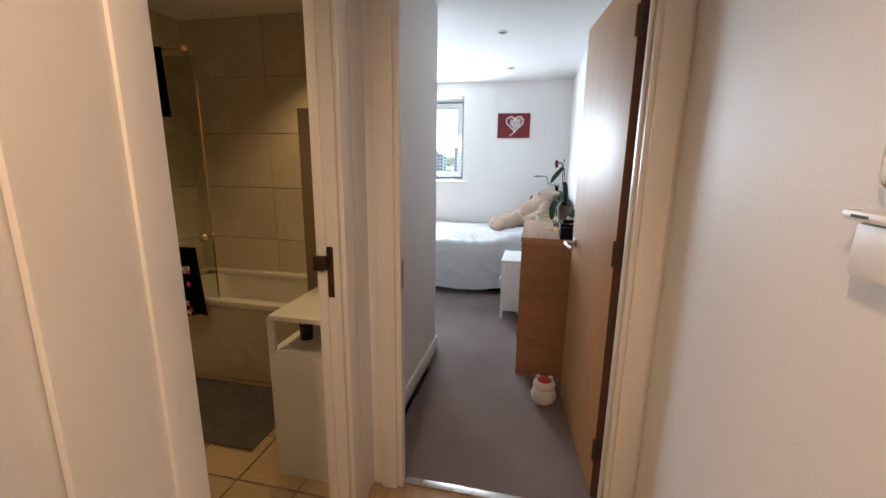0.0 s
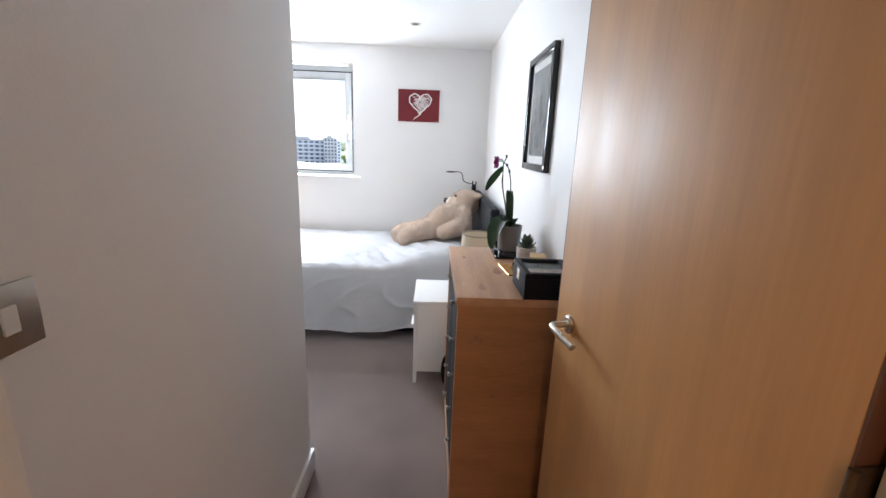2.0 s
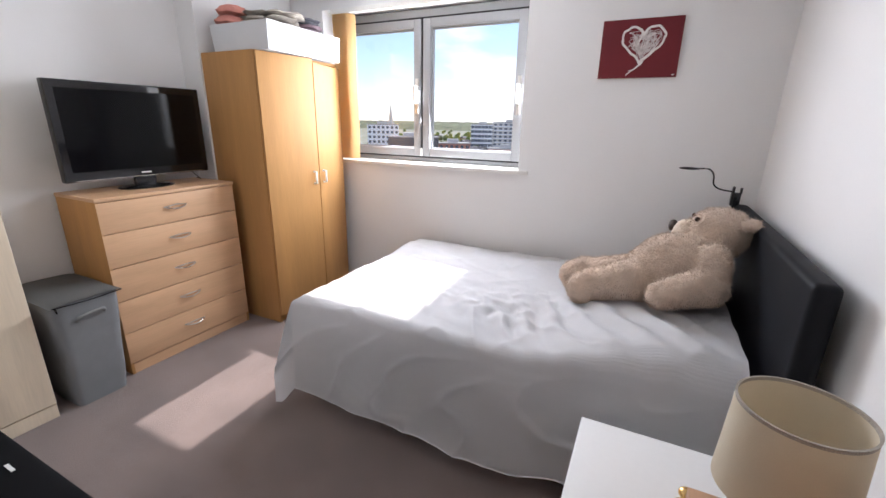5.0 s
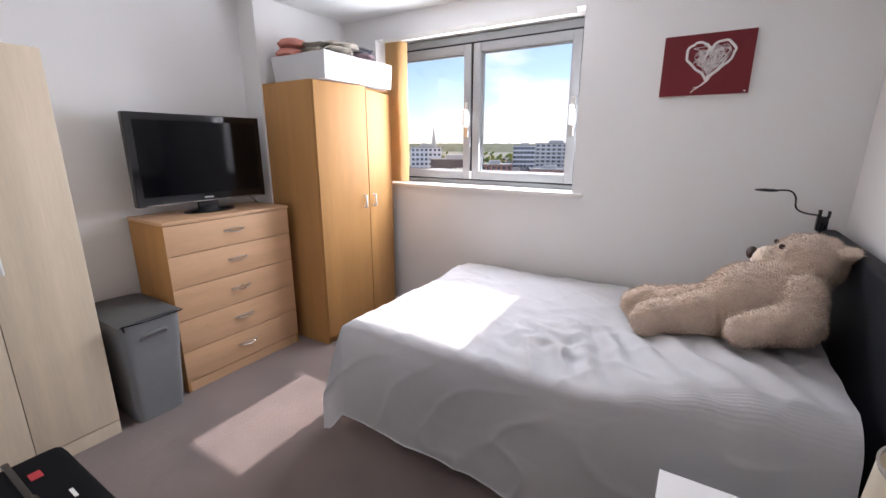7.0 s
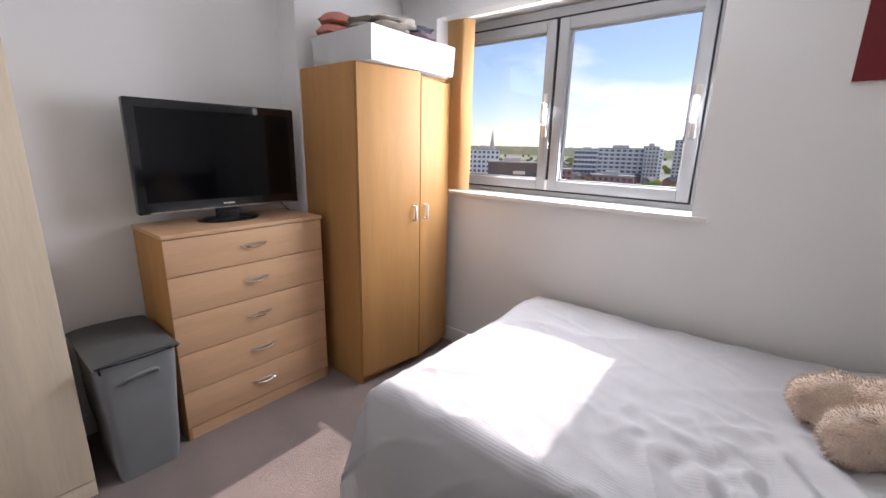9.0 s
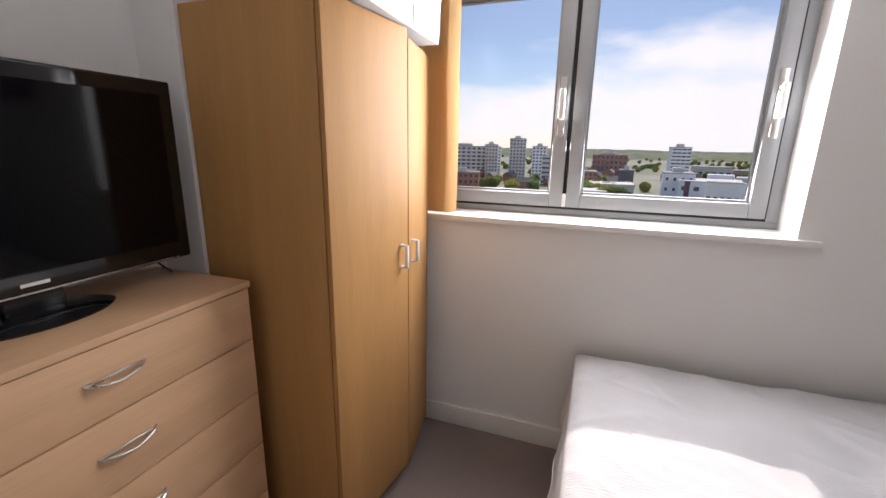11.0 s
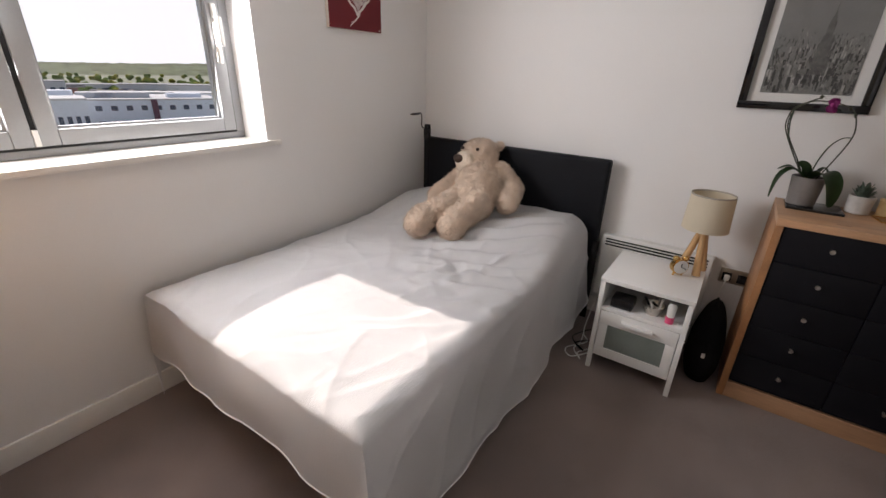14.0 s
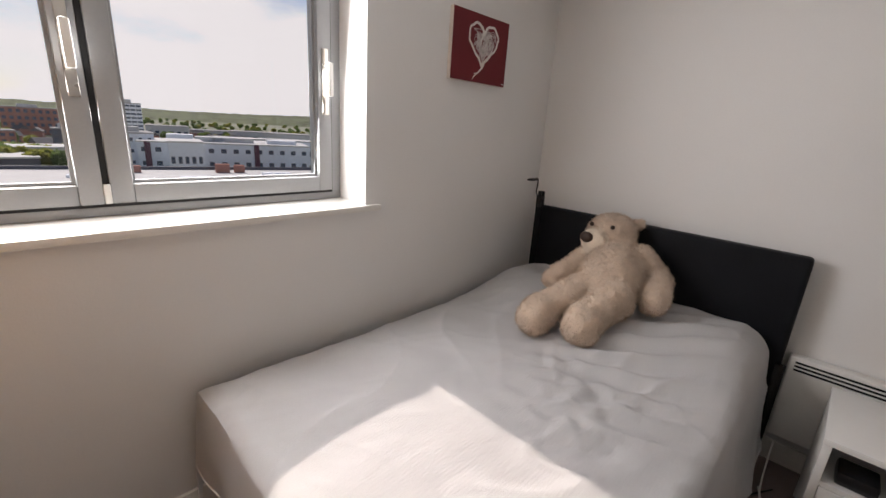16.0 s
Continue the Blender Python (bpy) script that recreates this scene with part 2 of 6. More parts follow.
BALSA = mat("pale_plywood", (0.66, 0.46, 0.24), 0.55, var=0.15, scale=9, grain=70, bump=0.03, stretch=(1, 5, 5))
FELT = mat("beige_velvet", (0.55, 0.48, 0.40), 0.95, var=0.08, scale=10, grain=300, bump=0.1)
PRINTSKY = mat("print_sky_grey", (0.22, 0.22, 0.215), 0.7, var=0.22, scale=3, grain=30, bump=0.0)
PRINTDARK = mat("print_city_dark", (0.05, 0.049, 0.047), 0.7, var=0.5, scale=30, grain=110, bump=0.0, rand=0.5)
PRINTMID = mat("print_city_grey", (0.13, 0.128, 0.123), 0.7, var=0.5, scale=40, grain=140, bump=0.0, rand=0.5)
MATBOARD = mat("white_mount_board", (0.78, 0.77, 0.75), 0.8, var=0.03, scale=6, grain=200, bump=0.03)
STEEL = mat("brushed_steel_plate", (0.50, 0.45, 0.39), 0.35, 1.0, var=0.1, scale=8, grain=260, bump=0.02)
WHITEPLAS = mat("white_plastic", (0.78, 0.77, 0.74), 0.4, var=0.04, scale=6, grain=100, bump=0.01)
GREYDISPLAY = mat("grey_display", (0.10, 0.12, 0.11), 0.2, var=0.1, bump=0.0)
PINKPLAS = mat("pink_plastic", (0.75, 0.08, 0.20), 0.35, var=0.1, bump=0.01)
REDFAB = mat("red_fabric", (0.45, 0.035, 0.04), 0.85, var=0.2, scale=20, grain=300, bump=0.2)
WHITEPLUSH = mat("white_plush", (0.76, 0.73, 0.69), 0.95, var=0.1, scale=20, grain=180, bump=0.6, sheen=0.2)
FROST = mat("frosted_glass", (0.22, 0.25, 0.23), 0.3, var=0.15, scale=5, grain=100, bump=0.01)
TILEWALL = mat("cream_wall_tile", (0.60, 0.52, 0.40), 0.25, var=0.08, scale=3, grain=40, bump=0.01, rand=0.04)
TILEFLOOR = mat("beige_floor_tile", (0.55, 0.42, 0.25), 0.35, var=0.15, scale=4, grain=50, bump=0.02, rand=0.06)
GROUT = mat("grout", (0.30, 0.24, 0.17), 0.9, var=0.2, scale=10, grain=100, bump=0.1)
ENAMEL = mat("white_enamel", (0.74, 0.70, 0.62), 0.15, var=0.03, scale=3, grain=40, bump=0.0)
MATRUG = mat("grey_bath_mat", (0.25, 0.25, 0.24), 0.95, var=0.25, scale=14, grain=200, bump=0.8)
PANELGREY = mat("taupe_panel", (0.26, 0.20, 0.13), 0.5, var=0.1, scale=4, grain=60, bump=0.02)
BRASS = mat("warm_chrome", (0.66, 0.52, 0.34), 0.22, 1.0, var=0.1, bump=0.01)
WORNSTEEL = mat("tarnished_hinge_steel", (0.15, 0.105, 0.07), 0.45, 1.0, var=0.3, scale=20, grain=120, bump=0.05)
PRINTLIGHT = mat("print_city_light", (0.36, 0.355, 0.34), 0.7, var=0.3, scale=40, grain=140, bump=0.0)
PANE = glass("window_glass", (0.97, 0.985, 1.0))
SHOWERGLASS = glass("shower_glass", (0.86, 0.88, 0.84))
CLEARGLASS = glass("clear_glass", (0.94, 0.94, 0.93), 0.02, 0.05)
PICGLASS = glass("picture_glass", (0.97, 0.97, 0.97), 0.02, 0.013)


# ---------- building helpers ----------
def box(bm, x0, y0, z0, x1, y1, z1, bevel=0.0, seg=2):
    sub = bmesh.new()
    bmesh.ops.create_cube(sub, size=1.0)
    for v in sub.verts:
        v.co = Vector(((x0 + x1) / 2 + v.co.x * (x1 - x0), (y0 + y1) / 2 + v.co.y * (y1 - y0), (z0 + z1) / 2 + v.co.z * (z1 - z0)))
    if bevel:
        bmesh.ops.bevel(sub, geom=list(sub.edges), offset=bevel, segments=seg, affect="EDGES", profile=0.6)
    merge(bm, sub)
    return bm


def merge(bm, sub, m=None):
    data = bpy.data.meshes.new("tmp")
    if m:
        sub.transform(m)
    sub.to_mesh(data)
    sub.free()
    bm.from_mesh(data)
    bpy.data.meshes.remove(data)
    return bm


def ball(bm, c, r, m=None, u=20, v=12):
    sub = bmesh.new()
    bmesh.ops.create_uvsphere(sub, u_segments=u, v_segments=v, radius=1.0)
    r = (r, r, r) if isinstance(r, (int, float)) else r
    t = Matrix.Translation(c) @ (m or Matrix()) @ Matrix.Diagonal((*r, 1))
    return merge(bm, sub, t)


def cyl(bm, a, b, r0, r1=None, seg=20, bevel=0.0):
    a, b = Vector(a), Vector(b)
    sub = bmesh.new()
    bmesh.ops.create_cone(sub, cap_ends=True, segments=seg, radius1=r0, radius2=r0 if r1 is None else r1, depth=(b - a).length)
    if bevel:
        rim = [e for e in sub.edges if abs(e.verts[0].co.z - e.verts[1].co.z) < 1e-6]
        bmesh.ops.bevel(sub, geom=rim, offset=bevel, segments=2, affect="EDGES")
    q = (b - a).to_track_quat("Z", "Y").to_matrix().to_4x4()
    return merge(bm, sub, Matrix.Translation((a + b) / 2) @ q)


def lathe(bm, profile, c=(0, 0, 0), seg=32):
    """Turns (radius, height) pairs round the upright axis through c."""
    rings = []
    for r, z in profile:
        rings.append([bm.verts.new((c[0] + r * math.cos(2 * math.pi * i / seg), c[1] + r * math.sin(2 * math.pi * i / seg), c[2] + z)) for i in range(seg)])
    for p, q in zip(rings, rings[1:]):
        for i in range(seg):
            bm.faces.new((p[i], p[(i + 1) % seg], q[(i + 1) % seg], q[i]))
    return bm


def smooth_path(pts, n=8):
    pts = [Vector(p) for p in pts]
    out = []
    for i in range(len(pts) - 1):
        p0, p1, p2, p3 = pts[max(i - 1, 0)], pts[i], pts[i + 1], pts[min(i + 2, len(pts) - 1)]
        for k in range(n):
            t = k / n
            out.append(0.5 * ((2 * p1) + (p2 - p0) * t + (2 * p0 - 5 * p1 + 4 * p2 - p3) * t * t + (3 * p1 - p0 - 3 * p2 + p3) * t ** 3))
    return out + [pts[-1]]


def tube(bm, pts, r, seg=8, n=8, taper=None):
    pts = smooth_path(pts, n) if n > 1 else [Vector(p) for p in pts]
    rings, up = [], Vector((0.31, 0.17, 0.93))
    for i, p in enumerate(pts):
        d = (pts[min(i + 1, len(pts) - 1)] - pts[max(i - 1, 0)]).normalized()
        a = d.cross(up)
        a = a.normalized() if a.length > 1e-4 else d.orthogonal().normalized()
        b = d.cross(a)
        k = r if taper is None else r + (taper - r) * i / (len(pts) - 1)
        rings.append([bm.verts.new(p + k * (math.cos(2 * math.pi * j / seg) * a + math.sin(2 * math.pi * j / seg) * b)) for j in range(seg)])
    for p, q in zip(rings, rings[1:]):
        for j in range(seg):
            bm.faces.new((p[j], p[(j + 1) % seg], q[(j + 1) % seg], q[j]))
    bm.faces.new(rings[0])
    bm.faces.new(rings[-1][::-1])
    return bm


def grid_sheet(bm, f, nu, nv):
    vs = [[bm.verts.new(f(i / nu, j / nv)) for j in range(nv + 1)] for i in range(nu + 1)]
    for i in range(nu):
        for j in range(nv):
            bm.faces.new((vs[i][j], vs[i + 1][j], vs[i + 1][j + 1], vs[i][j + 1]))
    return bm


def mesh_of(name, bm, materials, smooth=True):
    data = bpy.data.meshes.new(name)
    bmesh.ops.recalc_face_normals(bm, faces=bm.faces)
    bm.to_mesh(data)
    bm.free()
    for m in materials if isinstance(materials, (list, tuple)) else (materials,):
        data.materials.append(m)
    if smooth:
        data.polygons.foreach_set("use_smooth", [True] * len(data.polygons))
        data.set_sharp_from_angle(angle=radians(38))
    return data


def part(name, bm, material, parent, label=""):
    ob = new(name, mesh_of(name, bm, material))
    ob.parent = parent
    return tagged(ob, label)


def thing(name, label, category, loc=(0, 0, 0), rz=0.0, group="", kind=""):
    ob = new(name)
    ob.empty_display_size = 0.1
    ob.matrix_world = pose(*loc, 0, 0, rz)
    return tagged(ob, label, category, group, kind)


def solid(name, bm, material, label="", category="", kind="", group="", loc=None):
    ob = new(name, mesh_of(name, bm, material))
    if loc:
        ob.location = loc
    return tagged(ob, label, category, group, kind)


def slab(name, x0, y0, z0, x1, y1, z1, material, label, category="wall", bevel=0.0):
    return solid(name, box(bmesh.new(), x0, y0, z0, x1, y1, z1, bevel), material, label, category, "structure")


def B(*a, **k):
    return box(bmesh.new(), *a, **k)


# ---------- structure ----------
H = 2.41
XR, XL, YF, YS, XN = 0.57, -2.95, 5.78, 2.98, -0.495
slab("floor", XL - 0.1, 2.935, -0.2, XR + 0.1, YF + 0.1, 0.0, CARPET, "brown-grey cut-pile carpet across the bedroom", "floor")
slab("floor_entry", XN - 0.05, 1.66, -0.2, XR + 0.1, 2.935, 0.0, CARPET, "brown-grey cut-pile carpet in the bedroom entry", "floor")
slab("floor_hall", -0.44, -1.6, -0.2, 0.80, 1.62, -0.004, HALLFLOOR, "warm wood-effect laminate floor of the hall", "floor")
slab("threshold", -0.304, 1.62, -0.02, 0.536, 1.66, 0.006, CHROME, "metal threshold strip under the bedroom door", "threshold", 0.003)
slab("ceiling", XL - 0.1, 2.935, H, XR + 0.1, YF + 0.3, H + 0.15, CEIL, "flat white painted ceiling of the bedroom", "ceiling")
slab("ceiling_entry", XN - 0.06, 1.66, H, XR + 0.1, 2.935, H + 0.15, CEIL, "flat white painted ceiling of the bedroom entry", "ceiling")
slab("ceiling_hall", -0.56, -1.6, H, 0.80, 1.66, H + 0.15, CEIL, "flat white painted ceiling of the hall", "ceiling")
slab("wall_east", XR, 1.72, 0, XR + 0.15, YF + 0.3, H, PAINT, "plain white painted wall behind the bed", "wall")
slab("wall_west", XL - 0.15, YS - 0.1, 0, XL, YF + 0.3, H, PAINT, "plain white painted wall behind the television", "wall")
slab("wall_column", XL, 4.93, 0, -2.765, YF, H, PAINT, "white painted boxed-out column in the corner", "wall")
slab("wall_south", XL, 2.93, 0, XN - 0.07, YS, H, PAINT, "plain white painted wall backing onto the bathroom", "wall")
slab("wall_entry", XN - 0.07, 1.641, 0, XN, YS, H, PAINT, "white painted wall along the bedroom entry", "wall")
# window wall, with the opening through it
WX0, WX1, WZ0, WZ1 = -2.44, -0.80, 1.12, 2.25
wall = thing("wall_north", "white painted window wall with a deep reveal", "wall", kind="structure")
for x0, z0, x1, z1 in ((XL, 0, WX0, H), (WX1, 0, XR, H), (WX0, 0, WX1, WZ0), (WX0, WZ1, WX1, H)):
    part("wall_panel", B(x0, YF, z0, x1, YF + 0.3, z1), PAINT, wall)
slab("window_sill", WX0, YF - 0.025, WZ0 - 0.012, WX1 + 0.07, YF + 0.24, WZ0 + 0.014, GLOSSW, "white painted window sill board", "sill", 0.004)

# hall and bathroom walls
HX, DY = -0.44, 1.60
slab("wall_hall_east", 0.648, -1.6, 0, 0.80, DY, H, PAINT, "plain white painted hall wall", "wall")
slab("wall_hall_south", -0.56, -1.75, 0, 0.80, -1.6, H, PAINT, "plain white painted hall end wall", "wall")
slab("wall_door_east", 0.57, DY, 0, 0.80, 1.72, H, PAINT, "white painted hall wall beside the bedroom door", "wall")
slab("wall_door_lintel", -0.34, DY, 2.14, 0.57, 1.72, H, PAINT, "white painted wall above the bedroom door", "wall")
slab("wall_door_west", HX, DY, 0, -0.34, 1.64, H, PAINT, "short white painted wall between two doorways", "wall")
BY0, BY1 = 0.70, 1.34
slab("wall_bath_door_south", HX - 0.075, -1.6, 0, HX, BY0 - 0.03, H, PAINT, "white painted hall wall beside the bathroom door", "wall")
slab("wall_bath_door_north", HX - 0.075, BY1 + 0.03, 0, HX, 1.64, H, PAINT, "white painted hall wall between the doors", "wall")
slab("wall_bath_lintel", HX - 0.075, BY0 - 0.03, 2.10, HX, BY1 + 0.03, H, PAINT, "white painted wall above the bathroom door", "wall")
slab("wall_bath_west", -2.60, -0.4, 0, -2.45, 2.93, H, PAINT, "bathroom wall", "wall")
slab("wall_bath_south", -2.45, -0.4, 0, HX - 0.12, -0.3, H, PAINT, "bathroom wall behind the door", "wall")
slab("ceiling_bath", -2.60, -0.4, H, HX - 0.121, 2.93, H + 0.15, CEIL, "plain painted bathroom ceiling", "ceiling")

# skirting boards
def skirting(x0, y0, x1, y1):
    bm = B(min(x0, x1), min(y0, y1), 0, max(x0, x1), max(y0, y1), 0.108, bevel=0.004)
    solid("baseboard", bm, GLOSSW, "white gloss skirting board along the wall", "baseboard", "structure")


skirting(-2.95, YF - 0.015, XR - 0.016, YF)
skirting(XR - 0.015, 1.75, XR, YF)
skirting(XN, 1.66, XN + 0.016, YS + 0.015)
skirting(-2.45, YS, XN, YS + 0.015)
skirting(XL, YS, XL + 0.015, 4.93)
skirting(0.633, -1.6, 0.648, DY - 0.022)


# door linings and architraves
def architrave(name, verts_boxes, label):
    th = thing(name, label, "door frame", kind="structure")
    for n, b in verts_boxes:
        part(n, B(*b, bevel=0.005), GLOSSW, th)
    return th


architrave("door_frame_1", [
    ("lining", (-0.34, DY - 0.002, 0, -0.305, 1.643, 2.105)), ("lining", (0.537, DY - 0.002, 0, 0.57, 1.722, 2.105)), ("lining", (-0.34, DY - 0.002, 2.106, 0.57, 1.722, 2.14)),
    ("stop", (0.524, 1.63, 0, 0.5365, 1.66, 2.10)),
    ("architrave", (-0.398, DY - 0.02, 0, -0.325, DY - 0.003, 2.195)), ("architrave", (0.553, DY - 0.02, 0, 0.635, DY - 0.003, 2.195)), ("architrave", (-0.324, DY - 0.02, 2.12, 0.552, DY - 0.003, 2.195)),
], "white gloss door lining and architrave of the bedroom")
architrave("door_frame_2", [
    ("lining", (HX - 0.08, BY0 - 0.03, 0, HX + 0.002, BY0, 2.06)), ("lining", (HX - 0.08, BY1, 0, HX + 0.002, BY1 + 0.03, 2.06)), ("lining", (HX - 0.08, BY0 - 0.03, 2.061, HX + 0.002, BY1 + 0.03, 2.10)),
    ("stop", (HX - 0.075, BY1 - 0.012, 0, HX - 0.04, BY1 - 0.0005, 2.05)),
    ("architrave", (HX + 0.003, BY0 - 0.24, 0, HX + 0.02, BY0 - 0.012, 2.16)), ("architrave", (HX + 0.003, BY0 - 0.085, 0, HX + 0.028, BY0 - 0.015, 2.17)),
    ("architrave", (HX + 0.003, BY1 + 0.014, 0, HX + 0.022, BY1 + 0.09, 2.16)), ("architrave", (HX + 0.003, BY1 + 0.11, 0, HX + 0.014, BY1 + 0.16, 2.16)),
    ("architrave", (HX + 0.003, BY0 - 0.011, 2.075, HX + 0.02, BY1 + 0.013, 2.16)),
], "white gloss door lining and architrave of the bathroom")
# ---------- window ----------
win = thing("window_1", "grey aluminium two-sash window with clear glass", "window", kind="structure")
FY0, FY1 = 5.985, 6.055
for b in ((WX0, FY0 - 0.005, WZ0 + 0.014, WX1, FY1, 1.165), (WX0, FY0 - 0.005, 2.185, WX1, FY1, WZ1 - 0.012), (WX0, FY0 - 0.005, 1.165, -2.40, FY1, 2.185), (-0.845, FY0 - 0.005, 1.165, WX1, FY1, 2.185)):
    part("window_frame", B(*b, bevel=0.004), ALU, win)
for x0, x1 in ((-2.395, -1.668), (-1.650, -0.852)):
    z0, z1, w = 1.176, 2.172, 0.062
    bm = bmesh.new()
    for b in ((x0, z0, x0 + w, z1), (x1 - w, z0, x1, z1), (x0 + w, z0, x1 - w, z0 + w), (x0 + w, z1 - w, x1 - w, z1)):
        box(bm, b[0], FY0 - 0.022, b[1], b[2], FY1 - 0.01, b[3], 0.006)
    sash = part("sash", bm, ALU, win)
    bm = bmesh.new()
    for b in ((x0 + w, z0 + w, x0 + w + 0.01, z1 - w), (x1 - w - 0.01, z0 + w, x1 - w, z1 - w), (x0 + w + 0.01, z0 + w, x1 - w - 0.01, z0 + w + 0.01), (x0 + w + 0.01, z1 - w - 0.01, x1 - w - 0.01, z1 - w)):
        box(bm, b[0], FY0 + 0.004, b[1], b[2], FY0 + 0.03, b[3])
    part("glazing_bead", bm, ALU, sash)
    pane = part("pane", B(x0 + w + 0.002, FY0 + 0.012, z0 + w + 0.002, x1 - w - 0.002, FY0 + 0.018, z1 - w - 0.002), PANE, sash)
    pane.visible_shadow = False
    hx = x1 - w / 2
    bm = B(hx - 0.014, FY0 - 0.03, 1.50, hx + 0.014, FY0 - 0.0225, 1.76, bevel=0.003)
    part("handle_plate", bm, CHROME, sash)
    bm = bmesh.new()
    cyl(bm, (hx, FY0 - 0.03, 1.69), (hx, FY0 - 0.062, 1.69), 0.011)
    box(bm, hx - 0.012, FY0 - 0.075, 1.575, hx + 0.012, FY0 - 0.058, 1.705, 0.006)
    part("handle", bm, WHITEPLAS, sash, "pale grey lever handle")
part("gasket", B(-1.6675, FY0 - 0.012, 1.17, -1.6505, FY1 - 0.02, 2.18), RUBBER, win)
part("gasket", B(-2.40, FY0 - 0.01, 1.1655, -0.846, FY1 - 0.02, 1.1755), RUBBER, win)
part("gasket", B(-2.40, FY0 - 0.01, 2.1725, -0.846, FY1 - 0.02, 2.1845), RUBBER, win)
part("gasket", B(-0.8515, FY0 - 0.01, 1.176, -0.8455, FY1 - 0.02, 2.172), RUBBER, win)
part("hinge", B(-1.668, FY0 - 0.03, 1.178, -1.650, FY0 - 0.013, 1.24, bevel=0.003), WHITEPLAS, win)

blind = thing("vertical_blind", "beige vertical blind drawn to one side of the window", "blind", (-2.305, YF - 0.03, 0))
part("rail", B(-0.02, -0.012, 2.205, 1.46, 0.028, 2.24, bevel=0.004), GLOSSW, blind, "white blind head rail")
for i in range(7):
    x = 0.012 + i * 0.021
    bm = grid_sheet(bmesh.new(), lambda u, v: Vector((x + 0.030 * v + 0.006 * math.sin(v * 3.1 + 0.4 * x), -0.035 + 0.075 * v + 0.005 * math.sin(9 * u + 40 * x), 1.15 + u * 1.05)), 8, 5)
    bmesh.ops.solidify(bm, geom=bm.faces[:], thickness=0.0012)
    part("slat", bm, BLIND, blind)

# ---------- bed ----------
bed = thing("bed", "double bed with black base and black leatherette headboard", "bed", (-0.5, 5.05, 0))
bm = B(-0.94, -0.655, 0.035, 0.93, 0.64, 0.26, bevel=0.015)
part("base", bm, BLACKFAB, bed, "black fabric divan base")
for x in (-0.85, 0.0, 0.85):
    for y in (-0.55, 0.56):
        part("castor", cyl(bmesh.new(), (x, y, 0), (x, y, 0.036), 0.022), BLACKPLAS, bed)
part("mattress", B(-0.94, -0.615, 0.262, 0.93, 0.66, 0.515, bevel=0.05, seg=4), PURPLE, bed, "mattress in a purple striped sheet")
bm = B(0.952, -0.72, 0.10, 1.022, 0.64, 1.045, bevel=0.025, seg=4)
part("headboard", bm, LEATHER, bed, "padded black leatherette headboard")
bm = B(0.935, -0.74, 0.0, 0.95, -0.70, 0.55, bevel=0.004)
part("headboard_leg", bm, BLACKPLAS, bed)
part("headboard_leg", B(0.94, 0.60, 0.0, 0.955, 0.645, 1.085, bevel=0.004), LEATHER, bed)


